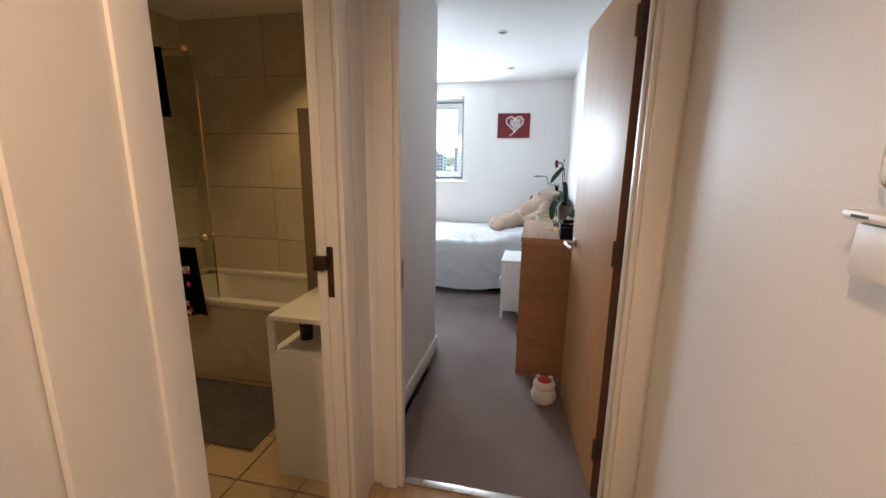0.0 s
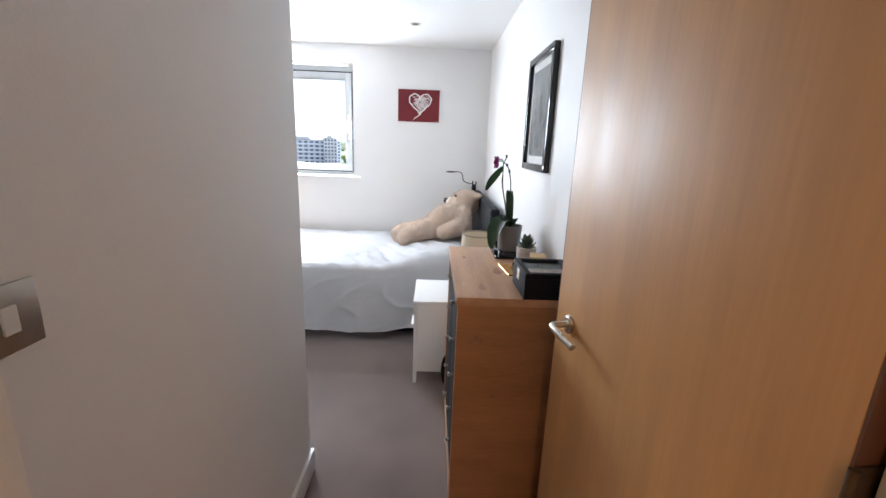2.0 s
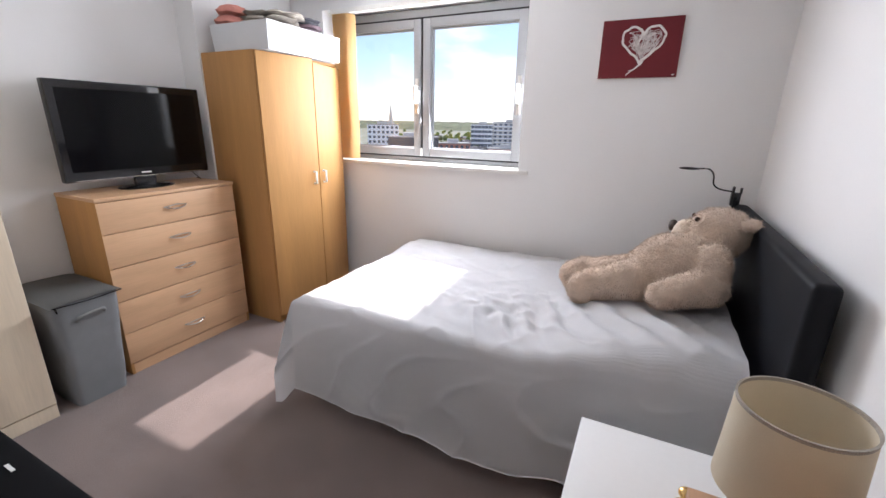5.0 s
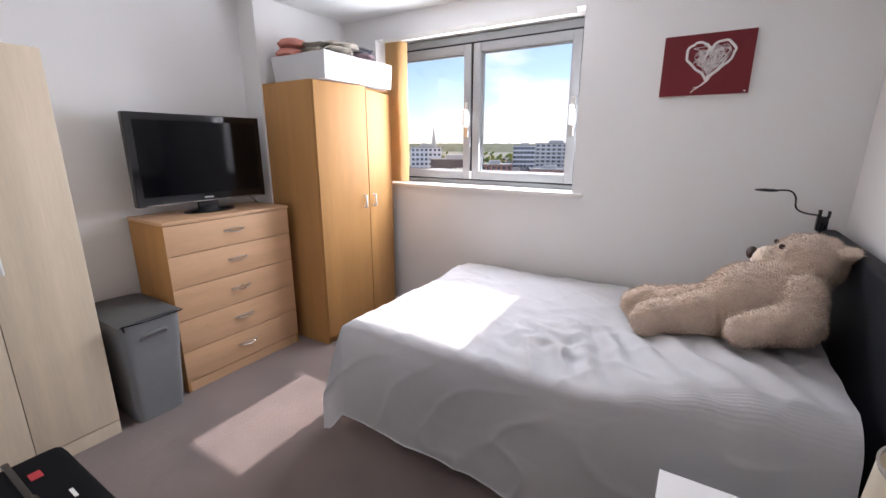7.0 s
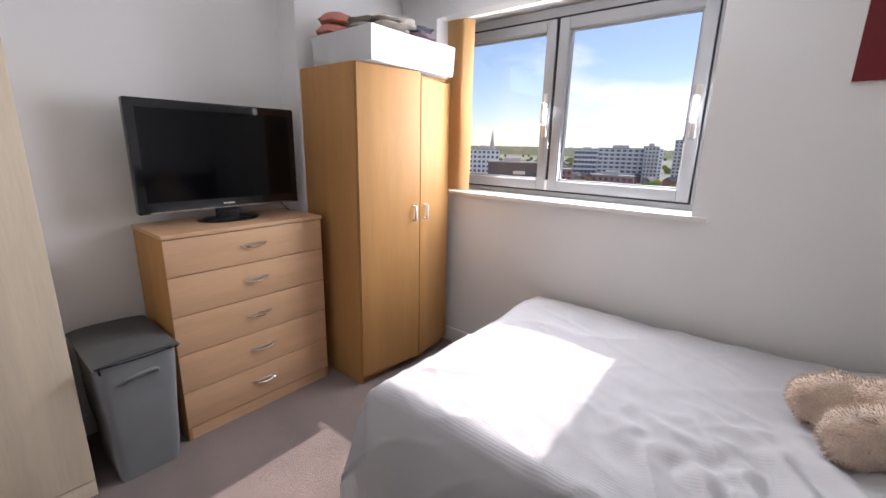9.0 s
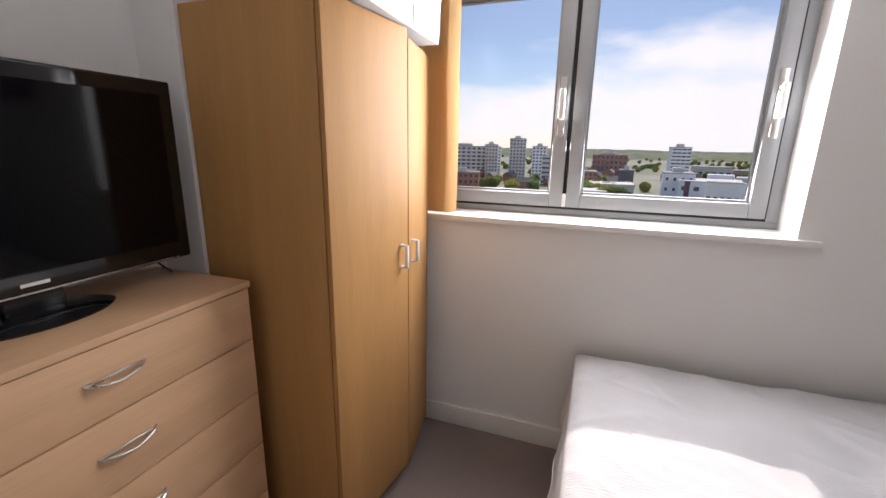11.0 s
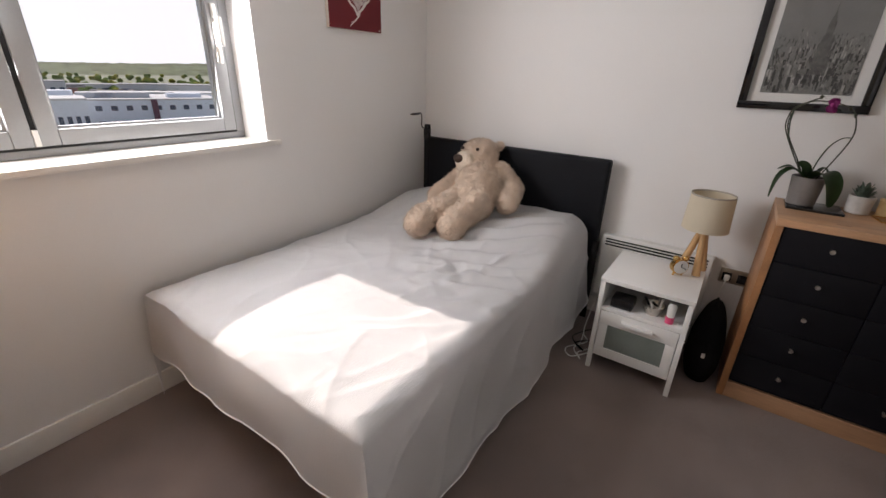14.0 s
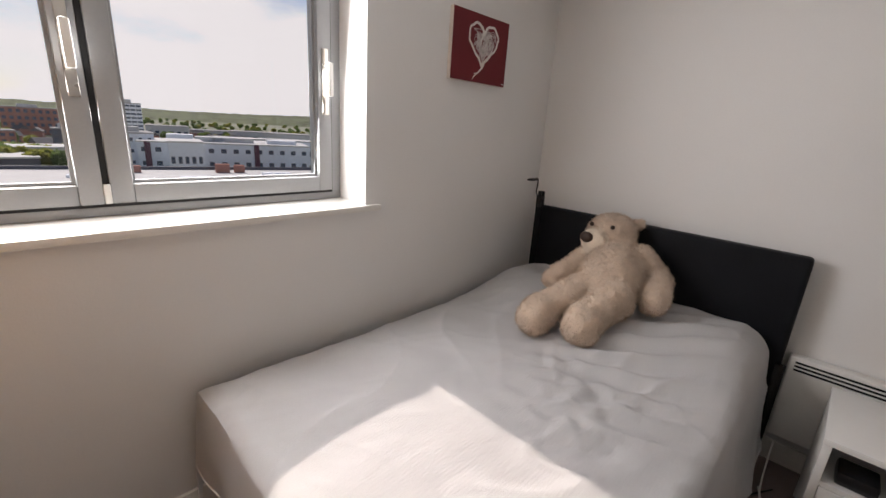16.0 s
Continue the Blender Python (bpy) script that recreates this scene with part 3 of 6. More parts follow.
def cover_point(u, v):
    """The draped cover: u from the foot's hem to the head, v from the near hem to the wall."""
    drop_x, len_x, drop_y, len_y, far = 0.265, 1.93, 0.465, 1.335, 0.26
    s, t = u * (drop_x + len_x) - drop_x, v * (drop_y + len_y + far) - drop_y
    x0, y0 = -1.535, 4.375
    ds, dt, de = max(0.0, -s), max(0.0, -t), max(0.0, t - len_y)
    sx, ty = max(0.0, s), min(max(0.0, t), len_y)
    k = min(1.0, max(0.0, (sx - 1.15) / 0.6))
    k = k * k * (3 - 2 * k)
    edge = min(1.0, ty / 0.11) * min(1.0, (len_y - ty) / 0.2 + 0.15)
    z = 0.578 + 0.118 * k * (0.30 + 0.70 * edge ** 0.6)
    p = Vector((x0 + sx, y0 + ty, z))
    e = 0.06
    round_off = 0.0
    for d in (sx, ty, len_y - ty):
        if d < e:
            round_off = max(round_off, 0.026 * (1 - d / e) ** 2)
    p.z -= round_off
    # soft wrinkles across the top
    w = noise.noise(Vector((p.x * 2.1, p.y * 2.3, 0.3))) * 0.016 + noise.noise(Vector((p.x * 7 + p.y * 3, p.y * 4 - p.x * 2, 1.7))) * 0.008
    w += 0.007 * (1 - abs(noise.noise(Vector((p.x * 2.6 - p.y * 3.4, p.x * 1.2 + p.y, 4.4))))) ** 9
    d1 = (p.x + 0.55 * p.y - 2.55)
    w += 0.017 * math.exp(-(((p.x + 0.15) / 0.45) ** 2 + ((p.y - 4.72) / 0.28) ** 2)) * math.sin(d1 * 46 + 3 * noise.noise(p * 3))
    w += 0.020 * math.exp(-(((p.x + 0.55) / 0.30) ** 2 + ((p.y - 4.80) / 0.22) ** 2)) * noise.noise(p * 14)
    crumple = math.exp(-(((p.x + 0.50) / 0.42) ** 2 + ((p.y - 4.66) / 0.24) ** 2))
    ridge = 1 - abs(noise.noise(Vector((p.x * 5.5 + p.y * 4.5, p.y * 2.4 - p.x * 2.0, 7.1))))
    w += (0.004 + 0.013 * crumple) * ridge ** 6
    w += 0.004 * (1 - abs(noise.noise(Vector((p.x * 3.0 + p.y * 8.0, p.x * 1.5, 2.2))))) ** 8
    p.z += w * (1.0 if ds + dt + de == 0 else 0.4)
    low, hi = max(ds, dt), min(ds, dt)
    p.z -= low + 0.42 * hi + de
    # folds of the hanging sides
    if dt > 0:
        f = dt / drop_y
        fold = math.sin(p.x * 9.0 + 2.2 * noise.noise(Vector((p.x * 1.7, 0, 0)))) + 0.5 * math.sin(p.x * 21 + 1.3)
        sweep = noise.noise(Vector((p.x * 2.4 + dt * 2.2, dt * 1.6, 8.3)))
        crease = (1 - abs(noise.noise(Vector((p.x * 3.2 + dt * 4.0, dt * 3.0 - p.x, 5.9))))) ** 7
        p.y -= 0.07 * f + 0.009 * f * fold + 0.25 * hi + min(1.0, 3 * f) * (0.022 * sweep + 0.012 * crease)
        p.z += 0.01 * f * math.sin(p.x * 3.1 + 0.5)
        p.x += 0.10 * f * noise.noise(Vector((p.x * 1.2, 3.1, dt)))
    if ds > 0:
        f = ds / drop_x
        fold = math.sin(p.y * 10.0 + 2.0 * noise.noise(Vector((p.y * 1.9, 5, 0)))) + 0.5 * math.sin(p.y * 25)
        p.x -= 0.03 * f + 0.009 * f * fold + 0.22 * hi
        p.z += 0.014 * f * math.sin(p.y * 4.2)
    if de > 0:
        p.y += 0.008
        if ds > 0:
            p.y -= 0.05 * ds
    p.z = max(p.z, 0.02)
    p.y = min(p.y, YF - 0.02)
    return p


bm = grid_sheet(bmesh.new(), cover_point, 230, 210)
bmesh.ops.solidify(bm, geom=bm.faces[:], thickness=0.004)
cover = thing("bed_cover", "white ribbed cotton cover draped over the bed", "bedspread")
part("cloth", bm, COVER, cover)
part("hem", tube(bmesh.new(), [cover_point(0.02 + i / 50 * 0.97, 0.0) for i in range(51)], 0.003, 6, 1), COVER, cover, "stitched white hem")
part("hem", tube(bmesh.new(), [cover_point(0.0, 0.02 + i / 50 * 0.96) for i in range(51)], 0.003, 6, 1), COVER, cover, "stitched white hem")


# ---------- plush bear ----------
def plush_bear():
    bm = bmesh.new()

    def blob(c, r, axis=None):
        m = Matrix()
        if axis:
            m = Vector(axis).to_track_quat("Z", "Y").to_matrix().to_4x4()
        ball(bm, c, r, m, 24, 16)

    def limb(a, b, r0, r1, n=7):
        a, b = Vector(a), Vector(b)
        for i in range(n):
            t = i / (n - 1)
            ball(bm, a.lerp(b, t), r0 + (r1 - r0) * t, None, 18, 12)

    blob((0.145, 5.04, 0.815), (0.150, 0.150, 0.20), (0.62, 0.05, 0.45))    # body
    blob((0.085, 5.03, 0.775), (0.140, 0.135, 0.135), (0.6, 0, 0.4))
    blob((0.335, 5.145, 0.985), (0.125, 0.125, 0.115))                      # head
    blob((0.305, 5.12, 0.940), (0.110, 0.115, 0.085))
    blob((0.218, 5.178, 0.968), (0.074, 0.074, 0.062))                      # muzzle
    blob((0.205, 5.170, 0.935), (0.055, 0.062, 0.040))
    blob((0.425, 5.050, 1.050), (0.034, 0.022, 0.036), (0.6, -0.3, 0.2))    # ears
    blob((0.410, 5.225, 1.045), (0.032, 0.022, 0.034), (0.6, 0.3, 0.2))
    limb((0.305, 4.965, 0.905), (0.295, 4.875, 0.815), 0.072, 0.076, 5)     # near arm
    limb((0.295, 4.870, 0.810), (0.135, 4.815, 0.765), 0.076, 0.066, 6)
    limb((0.26, 5.21, 0.86), (0.07, 5.31, 0.745), 0.07, 0.052, 7)           # far arm
    limb((0.005, 4.955, 0.760), (-0.13, 4.985, 0.705), 0.098, 0.076, 7)     # near leg
    limb((-0.155, 4.995, 0.690), (-0.195, 4.995, 0.668), 0.088, 0.086, 4)
    limb((0.0, 5.12, 0.745), (-0.20, 5.180, 0.690), 0.092, 0.074, 7)        # far leg
    limb((-0.225, 5.185, 0.685), (-0.265, 5.188, 0.662), 0.086, 0.082, 4)
    ob = new("plush_tmp", mesh_of("plush_tmp", bm, FUR))
    mod = ob.modifiers.new("remesh", "REMESH")
    mod.mode, mod.voxel_size = "VOXEL", 0.0095
    sm = ob.modifiers.new("smooth", "SMOOTH")
    sm.factor, sm.iterations = 0.5, 4
    dg = bpy.context.evaluated_depsgraph_get()
    data = bpy.data.meshes.new_from_object(ob.evaluated_get(dg))
    bpy.data.objects.remove(ob)
    bm = bmesh.new()
    bm.from_mesh(data)
    bm.normal_update()
    for v in bm.verts:
        v.co += v.normal * (0.007 * noise.noise(v.co * 24) + 0.005 * noise.noise(v.co * 60) + 0.008 * noise.noise(v.co * 7))
    rng = random.Random(5)
    faces = list(bm.faces)
    tufts = []
    for _ in range(30000):
        f = rng.choice(faces)
        c, nrm = f.calc_center_median(), f.normal
        if (c - Vector((0.16, 5.20, 0.97))).length < 0.075:
            continue
        tufts.append((c.copy(), nrm.copy()))
    for c, nrm in tufts:
        side = nrm.cross(Vector((rng.uniform(-1, 1), rng.uniform(-1, 1), rng.uniform(-1, 1))))
        if side.length < 0.1:
            continue
        side.normalize()
        lean = side.cross(nrm) * rng.uniform(-0.6, 0.6) + Vector((-0.35, 0, -0.35))
        tip = c + (nrm + lean * 0.8).normalized() * rng.uniform(0.007, 0.017)
        a, b = bm.verts.new(c + side * 0.0016), bm.verts.new(c - side * 0.0016)
        bm.faces.new((a, b, bm.verts.new(tip)))
    nose_start = len(bm.faces)
    ball(bm, (0.152, 5.196, 0.988), (0.022, 0.034, 0.028))
    ball(bm, (0.236, 5.105, 1.046), 0.011, None, 10, 8)
    ball(bm, (0.232, 5.215, 1.044), 0.011, None, 10, 8)
    bm.faces.ensure_lookup_table()
    for f in bm.faces[nose_start:]:
        f.material_index = 1
    for f in bm.faces[:nose_start]:
        if (f.calc_center_median() - Vector((0.195, 5.18, 0.96))).length < 0.082:
            f.material_index = 2
    data2 = bpy.data.meshes.new("teddy_bear")
    bm.to_mesh(data2)
    bm.free()
    for m in (FUR, BROWNNOSE, FURPALE):
        data2.materials.append(m)
    data2.polygons.foreach_set("use_smooth", [True] * len(data2.polygons))
    tagged(new("teddy_bear", data2), "large beige plush toy bear lying on the bed", "soft toy")


plush_bear()


# ---------- chest with black drawer fronts ----------
def black_chest():
    x0, x1, y0, y1, top = 0.13, XR - 0.005, 2.745, 3.53, 0.955
    th = thing("chest_of_drawers", "oak-effect chest of drawers with black fronts", "chest of drawers", (x0, (y0 + y1) / 2, 0))
    w, d = (y1 - y0) / 2, x1 - x0
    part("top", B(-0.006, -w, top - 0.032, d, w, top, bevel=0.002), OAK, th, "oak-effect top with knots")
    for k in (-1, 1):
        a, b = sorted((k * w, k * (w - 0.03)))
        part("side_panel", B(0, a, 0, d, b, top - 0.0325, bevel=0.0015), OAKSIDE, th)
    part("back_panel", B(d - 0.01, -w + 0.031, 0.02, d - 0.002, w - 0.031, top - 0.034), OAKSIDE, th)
    part("plinth", B(0.004, -w + 0.031, 0, 0.024, w - 0.031, 0.088, bevel=0.0015), OAK, th)
    zs = np.linspace(0.100, top - 0.034, 6)
    for c in (-1, 1):
        for i in range(5):
            a, b = sorted((c * 0.002, c * (w - 0.033)))
            dr = part("drawer", B(0.006, a, zs[i] + 0.0015, 0.03, b, zs[i + 1] - 0.0015, bevel=0.0015), BLACKPANEL, th)
            zc = (zs[i] + zs[i + 1]) / 2 + 0.014
            bm = lathe(bmesh.new(), [(0.0, 0.022), (0.009, 0.021), (0.0105, 0.017), (0.006, 0.011), (0.005, 0.0)], seg=16)
            bm.transform(Matrix.Translation((0.006, c * 0.183, zc)) @ Matrix.Rotation(radians(-90), 4, "Y"))
            part("knob", bm, CHROME, dr, "small round chrome knob")
    for (kx, ky, r) in ((0.10, -0.27, 0.018), (0.19, -0.05, 0.024), (0.06, 0.17, 0.012)):
        sub = lathe(bmesh.new(), [(0.0, 0.0008), (r * 0.5, 0.0008), (r, 0.0003)], (0, 0, 0), 14)
        for v in sub.verts:
            v.co.y *= 2.2
            v.co.x *= 0.75 + 0.3 * math.sin(5 * math.atan2(v.co.y, v.co.x + 1e-5))
        sub.transform(Matrix.Translation((kx, ky, top + 0.0001)))
        part("wood_knot", sub, KNOT, th)
    for (kx, kz, r) in ((0.07, 0.79, 0.02), (0.16, 0.56, 0.014)):
        sub = lathe(bmesh.new(), [(0.0, 0.0008), (r * 0.5, 0.0008), (r, 0.0003)], (0, 0, 0), 14)
        sub.transform(Matrix.Translation((kx, -w - 0.0001, kz)) @ Matrix.Rotation(radians(90), 4, "X") @ Matrix.Diagonal((1.5, 0.8, 1, 1)))
        part("wood_knot", sub, KNOT, th)


black_chest()


# ---------- bedside table ----------
def bedside():
    x0, x1, y0, y1, top = -0.065, 0.385, 3.728, 4.150, 0.555
    th = thing("bedside_table", "white lacquered bedside table with frosted drawer", "bedside table", (x0, (y0 + y1) / 2, 0))
    w, d = (y1 - y0) / 2, x1 - x0
    part("top", B(-0.004, -w - 0.003, top - 0.022, d, w + 0.003, top, bevel=0.002), WHITELAM, th)
    for k in (-1, 1):
        a, b = sorted((k * w, k * (w - 0.024)))
        part("side_panel", B(0.024, a, 0.08, d - 0.024, b, top - 0.0225, bevel=0.001), WHITELAM, th)
        for xx in (0.0, d - 0.0235):
            part("leg", B(xx, a, 0, xx + 0.0235, b, top - 0.0225, bevel=0.0015), WHITELAM, th)
    part("shelf", B(0.008, -w + 0.0245, 0.372, d - 0.01, w - 0.0245, 0.388), WHITELAM, th)
    part("bottom", B(0.03, -w + 0.0245, 0.085, d - 0.01, w - 0.0245, 0.10), WHITELAM, th)
    part("back_panel", B(d - 0.009, -w + 0.0245, 0.10, d - 0.003, w - 0.0245, top - 0.023), WHITELAM, th)
    dr = part("drawer", bmesh.new(), WHITELAM, th)
    bm = bmesh.new()
    z0, z1, a, b = 0.095, 0.368, -w + 0.027, w - 0.027
    for q in ((a, z0, b, z0 + 0.055), (a, z1 - 0.075, b, z1), (a, z0 + 0.055, a + 0.045, z1 - 0.075), (b - 0.045, z0 + 0.055, b, z1 - 0.075)):
        box(bm, 0.002, q[0], q[1], 0.02, q[2], q[3], 0.001)
    dr.data = mesh_of("drawer", bm, WHITELAM)
    part("frosted_panel", B(0.008, a + 0.045, z0 + 0.055, 0.014, b - 0.045, z1 - 0.075), FROST, dr, "frosted grey glass panel")
    part("handle", B(-0.022, -0.075, z1 - 0.045, 0.0018, 0.075, z1 - 0.025, bevel=0.004), WHITELAM, dr)
    X, Y = x0, (y0 + y1) / 2
    # things on the shelf
    b1 = thing("phone_case", "small black case on the bedside shelf", "case", (X + 0.08, Y + 0.10, 0.388))
    part("body", B(-0.05, -0.055, 0, 0.06, 0.055, 0.05, bevel=0.012), BLACKPLAS, b1)
    b2 = thing("trinket_bowl", "silver bowl full of small bits", "bowl", (X + 0.10, Y - 0.04, 0.388))
    part("bowl", lathe(bmesh.new(), [(0.0, 0.004), (0.03, 0.004), (0.052, 0.05), (0.055, 0.05), (0.034, 0.0), (0.0, 0.0)]), CHROME, b2)
    rng = random.Random(3)
    for i in range(7):
        a = Vector((rng.uniform(-0.03, 0.03), rng.uniform(-0.03, 0.03), 0.035))
        part("trinket", cyl(bmesh.new(), a, a + Vector((rng.uniform(-0.04, 0.04), rng.uniform(-0.05, 0.05), 0.04)), 0.006, seg=8), (WHITEPLAS, BLACKPLAS, CHROME)[i % 3], b2)
    b3 = thing("bottle", "small white bottle with a pink cap standing on its lid", "bottle", (X + 0.05, Y - 0.125, 0.388))
    part("cap", lathe(bmesh.new(), [(0, 0), (0.019, 0), (0.02, 0.034), (0, 0.034)]), PINKPLAS, b3, "bright pink cap")
    part("body", lathe(bmesh.new(), [(0, 0.0345), (0.017, 0.0345), (0.02, 0.09), (0.012, 0.105), (0, 0.105)]), WHITEPLAS, b3)


bedside()

lamp = thing("table_lamp", "table lamp with wooden tripod and linen drum shade", "lamp", (0.312, 3.785, 0.555))
part("hub", cyl(bmesh.new(), (0, 0, 0.20), (0, 0, 0.235), 0.022, bevel=0.003), PINE, lamp)
for i in range(3):
    a = radians(200 + 120 * i)
    part("leg", cyl(bmesh.new(), (0.062 * math.cos(a), 0.062 * math.sin(a), 0.001), (0.012 * math.cos(a), 0.012 * math.sin(a), 0.225), 0.020, 0.015, 14), PINE, lamp, "round light wood leg")
bm = lathe(bmesh.new(), [(0.107, 0.240), (0.098, 0.420), (0.096, 0.420), (0.105, 0.240), (0.107, 0.240)], seg=48)
part("shade", bm, SHADE, lamp, "cream linen drum shade")
bm = lathe(bmesh.new(), [(0.0985, 0.414), (0.0995, 0.4215), (0.0955, 0.4215), (0.0955, 0.414)], seg=48)
part("rim", bm, BEIGETOWEL, lamp)
part("bulb", ball(bmesh.new(), (0, 0, 0.31), (0.028, 0.028, 0.04)), WHITEPLAS, lamp)
part("socket", cyl(bmesh.new(), (0, 0, 0.236), (0, 0, 0.28), 0.014), WHITEPLAS, lamp)

clock = thing("alarm_clock", "round gold twin-bell alarm clock", "clock", (0.205, 3.845, 0.555), 35)
bm = cyl(bmesh.new(), (-0.018, 0, 0.052), (0.018, 0, 0.052), 0.042, seg=28, bevel=0.004)
part("case", bm, GOLD, clock)
part("dial", cyl(bmesh.new(), (-0.0195, 0, 0.052), (-0.0185, 0, 0.052), 0.036, seg=28), MATBOARD, clock, "white clock dial")
part("hour_pointer", B(-0.0215, -0.002, 0.052, -0.0200, 0.002, 0.072), BLACKPLAS, clock)
bm = B(-0.0215, -0.0015, 0, -0.0200, 0.0015, 0.03)
bm.transform(Matrix.Translation((0, 0, 0.052)) @ Matrix.Rotation(radians(110), 4, "X"))
part("minute_pointer", bm, BLACKPLAS, clock)
for k in (-1, 1):
    part("bell", ball(bmesh.new(), (0, k * 0.024, 0.096), (0.017, 0.017, 0.012)), GOLD, clock)
    part("foot", cyl(bmesh.new(), (0, k * 0.022, 0.0), (0, k * 0.018, 0.016), 0.005, seg=10), GOLD, clock)

# ---------- left hand furniture ----------
def tv_chest():
    x1, x0, y0, y1, top = -2.515, -2.915, 4.055, 4.868, 1.032
    th = thing("chest_of_drawers", "beech-effect chest of five drawers with bow handles", "chest of drawers", (x1, (y0 + y1) / 2, 0))
    w, d = (y1 - y0) / 2, x1 - x0
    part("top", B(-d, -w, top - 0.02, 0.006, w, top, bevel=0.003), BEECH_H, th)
    for k in (-1, 1):
        a, b = sorted((k * (w - 0.004), k * (w - 0.02)))
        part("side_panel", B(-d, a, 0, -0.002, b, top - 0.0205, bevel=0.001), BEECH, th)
    part("back_panel", B(-d + 0.002, -w + 0.021, 0.02, -d + 0.01, w - 0.021, top - 0.021), BEECH, th)
    part("plinth", B(-0.022, -w + 0.0205, 0, -0.006, w - 0.0205, 0.062), BEECH_H, th)
    zs = [0.066, 0.256, 0.452, 0.645, 0.836, top - 0.022]
    for i in range(5):
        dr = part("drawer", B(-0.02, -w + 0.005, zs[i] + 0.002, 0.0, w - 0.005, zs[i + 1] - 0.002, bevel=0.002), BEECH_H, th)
        zc = (zs[i] + zs[i + 1]) / 2 + 0.01
        bm = bmesh.new()
        for k in (-1, 1):
            tube(bm, [(0.0, -0.066, zc), (0.016, -0.045, zc + 0.006 * k), (0.023, 0, zc + 0.012 * k), (0.016, 0.045, zc + 0.006 * k), (0.0, 0.066, zc)], 0.0036, 8)
        part("handle", bm, CHROME, dr, "eye-shaped brushed metal bow handle")


tv_chest()

tv = thing("television", "black flat-screen television on an oval stand", "television", (-2.745, 4.455, 1.032))
part("bezel", B(-0.035, -0.405, 0.062, 0.012, 0.405, 0.585, bevel=0.008, seg=3), GLOSSBLACK, tv, "glossy black bezel")
part("back_case", B(-0.10, -0.30, 0.12, -0.034, 0.30, 0.50, bevel=0.03), BLACKPLAS, tv)
part("screen", B(0.0125, -0.365, 0.115, 0.0145, 0.365, 0.545), SCREEN, tv, "dark switched-off screen")
part("logo", B(0.0125, -0.028, 0.085, 0.0140, 0.028, 0.093), WHITEPLAS, tv, "small pale maker's mark")
part("trim", B(0.006, -0.36, 0.066, 0.0135, 0.36, 0.070), CHROME, tv)
bm = lathe(bmesh.new(), [(0, 0.0), (0.155, 0.0), (0.16, 0.006), (0.13, 0.016), (0.03, 0.024), (0, 0.024)], seg=40)
for v in bm.verts:
    v.co.x *= 0.62
part("stand_base", bm, GLOSSBLACK, tv)
part("neck", B(-0.03, -0.06, 0.02, 0.0, 0.06, 0.07, bevel=0.006), BLACKPLAS, tv)
cable = new("television_cable", mesh_of("television_cable", tube(bmesh.new(), [(-2.83, 4.74, 1.15), (-2.80, 4.80, 1.07), (-2.79, 4.83, 1.037), (-2.86, 4.855, 1.037), (-2.925, 4.86, 1.0)], 0.003, 6), BLACKPLAS))
tagged(cable, "thin black cable trailing behind the television", "cable")


def bar_handle(th, p, axis, material=WHITEPLAS, L=0.085):
    """A small upright D handle on a door at p; axis points out of the door."""
    p, axis = Vector(p), Vector(axis)
    bm = tube(bmesh.new(), [p - Vector((0, 0, L / 2)), p - Vector((0, 0, L / 2)) + axis * 0.026, p + Vector((0, 0, L / 2)) + axis * 0.026, p + Vector((0, 0, L / 2))], 0.0075, 8, 1)
    part("handle", bm, material, th, "pale D-shaped handle")


def wardrobe_beech():
    th = thing("wardrobe", "tall beech-effect wardrobe with two doors slightly ajar", "wardrobe", (-2.275, 4.94, 0))
    d, w, top = 0.485, 0.775, 1.85
    part("side_panel", B(-d, 0, 0, 0, 0.018, top, bevel=0.001), BEECH, th)
    part("side_panel", B(-d, w - 0.018, 0, 0, w, top, bevel=0.001), BEECH, th)
    part("top_panel", B(-d, 0.0185, top - 0.018, 0, w - 0.0185, top), BEECH, th)
    part("bottom_panel", B(-d, 0.0185, 0.05, 0, w - 0.0185, 0.066), BEECH, th)
    part("back_panel", B(-d, 0.0185, 0.066, -d + 0.008, w - 0.0185, top - 0.0185), BEECH, th)
    part("plinth", B(-0.03, 0.0185, 0, -0.014, w - 0.0185, 0.05), BEECH, th)
    for (hx, hy, ex, ey, side) in ((0.012, 0.0, 0.073, 0.419, 1), (0.012, 0.772, 0.073, 0.424, -1)):
        a = Vector((hx, hy, 0))
        v = Vector((ex, ey, 0)) - a
        L = v.length
        v.normalize()
        nrm = Vector((abs(v.y), -v.x * (1 if v.y > 0 else -1), 0))
        ang = math.atan2(v.y, v.x)
        bm = B(0.0, -0.009, 0.062, L, 0.009, top - 0.004 if side > 0 else top - 0.03, bevel=0.002)
        bm.transform(Matrix.Translation(a + nrm * 0.0) @ Matrix.Rotation(ang, 4, "Z"))
        door = part("door", bm, BEECH, th)
        p = a + v * (L - 0.045) + Vector((0, 0, 1.035)) + nrm * 0.008
        bar_handle(door, p, nrm)


wardrobe_beech()


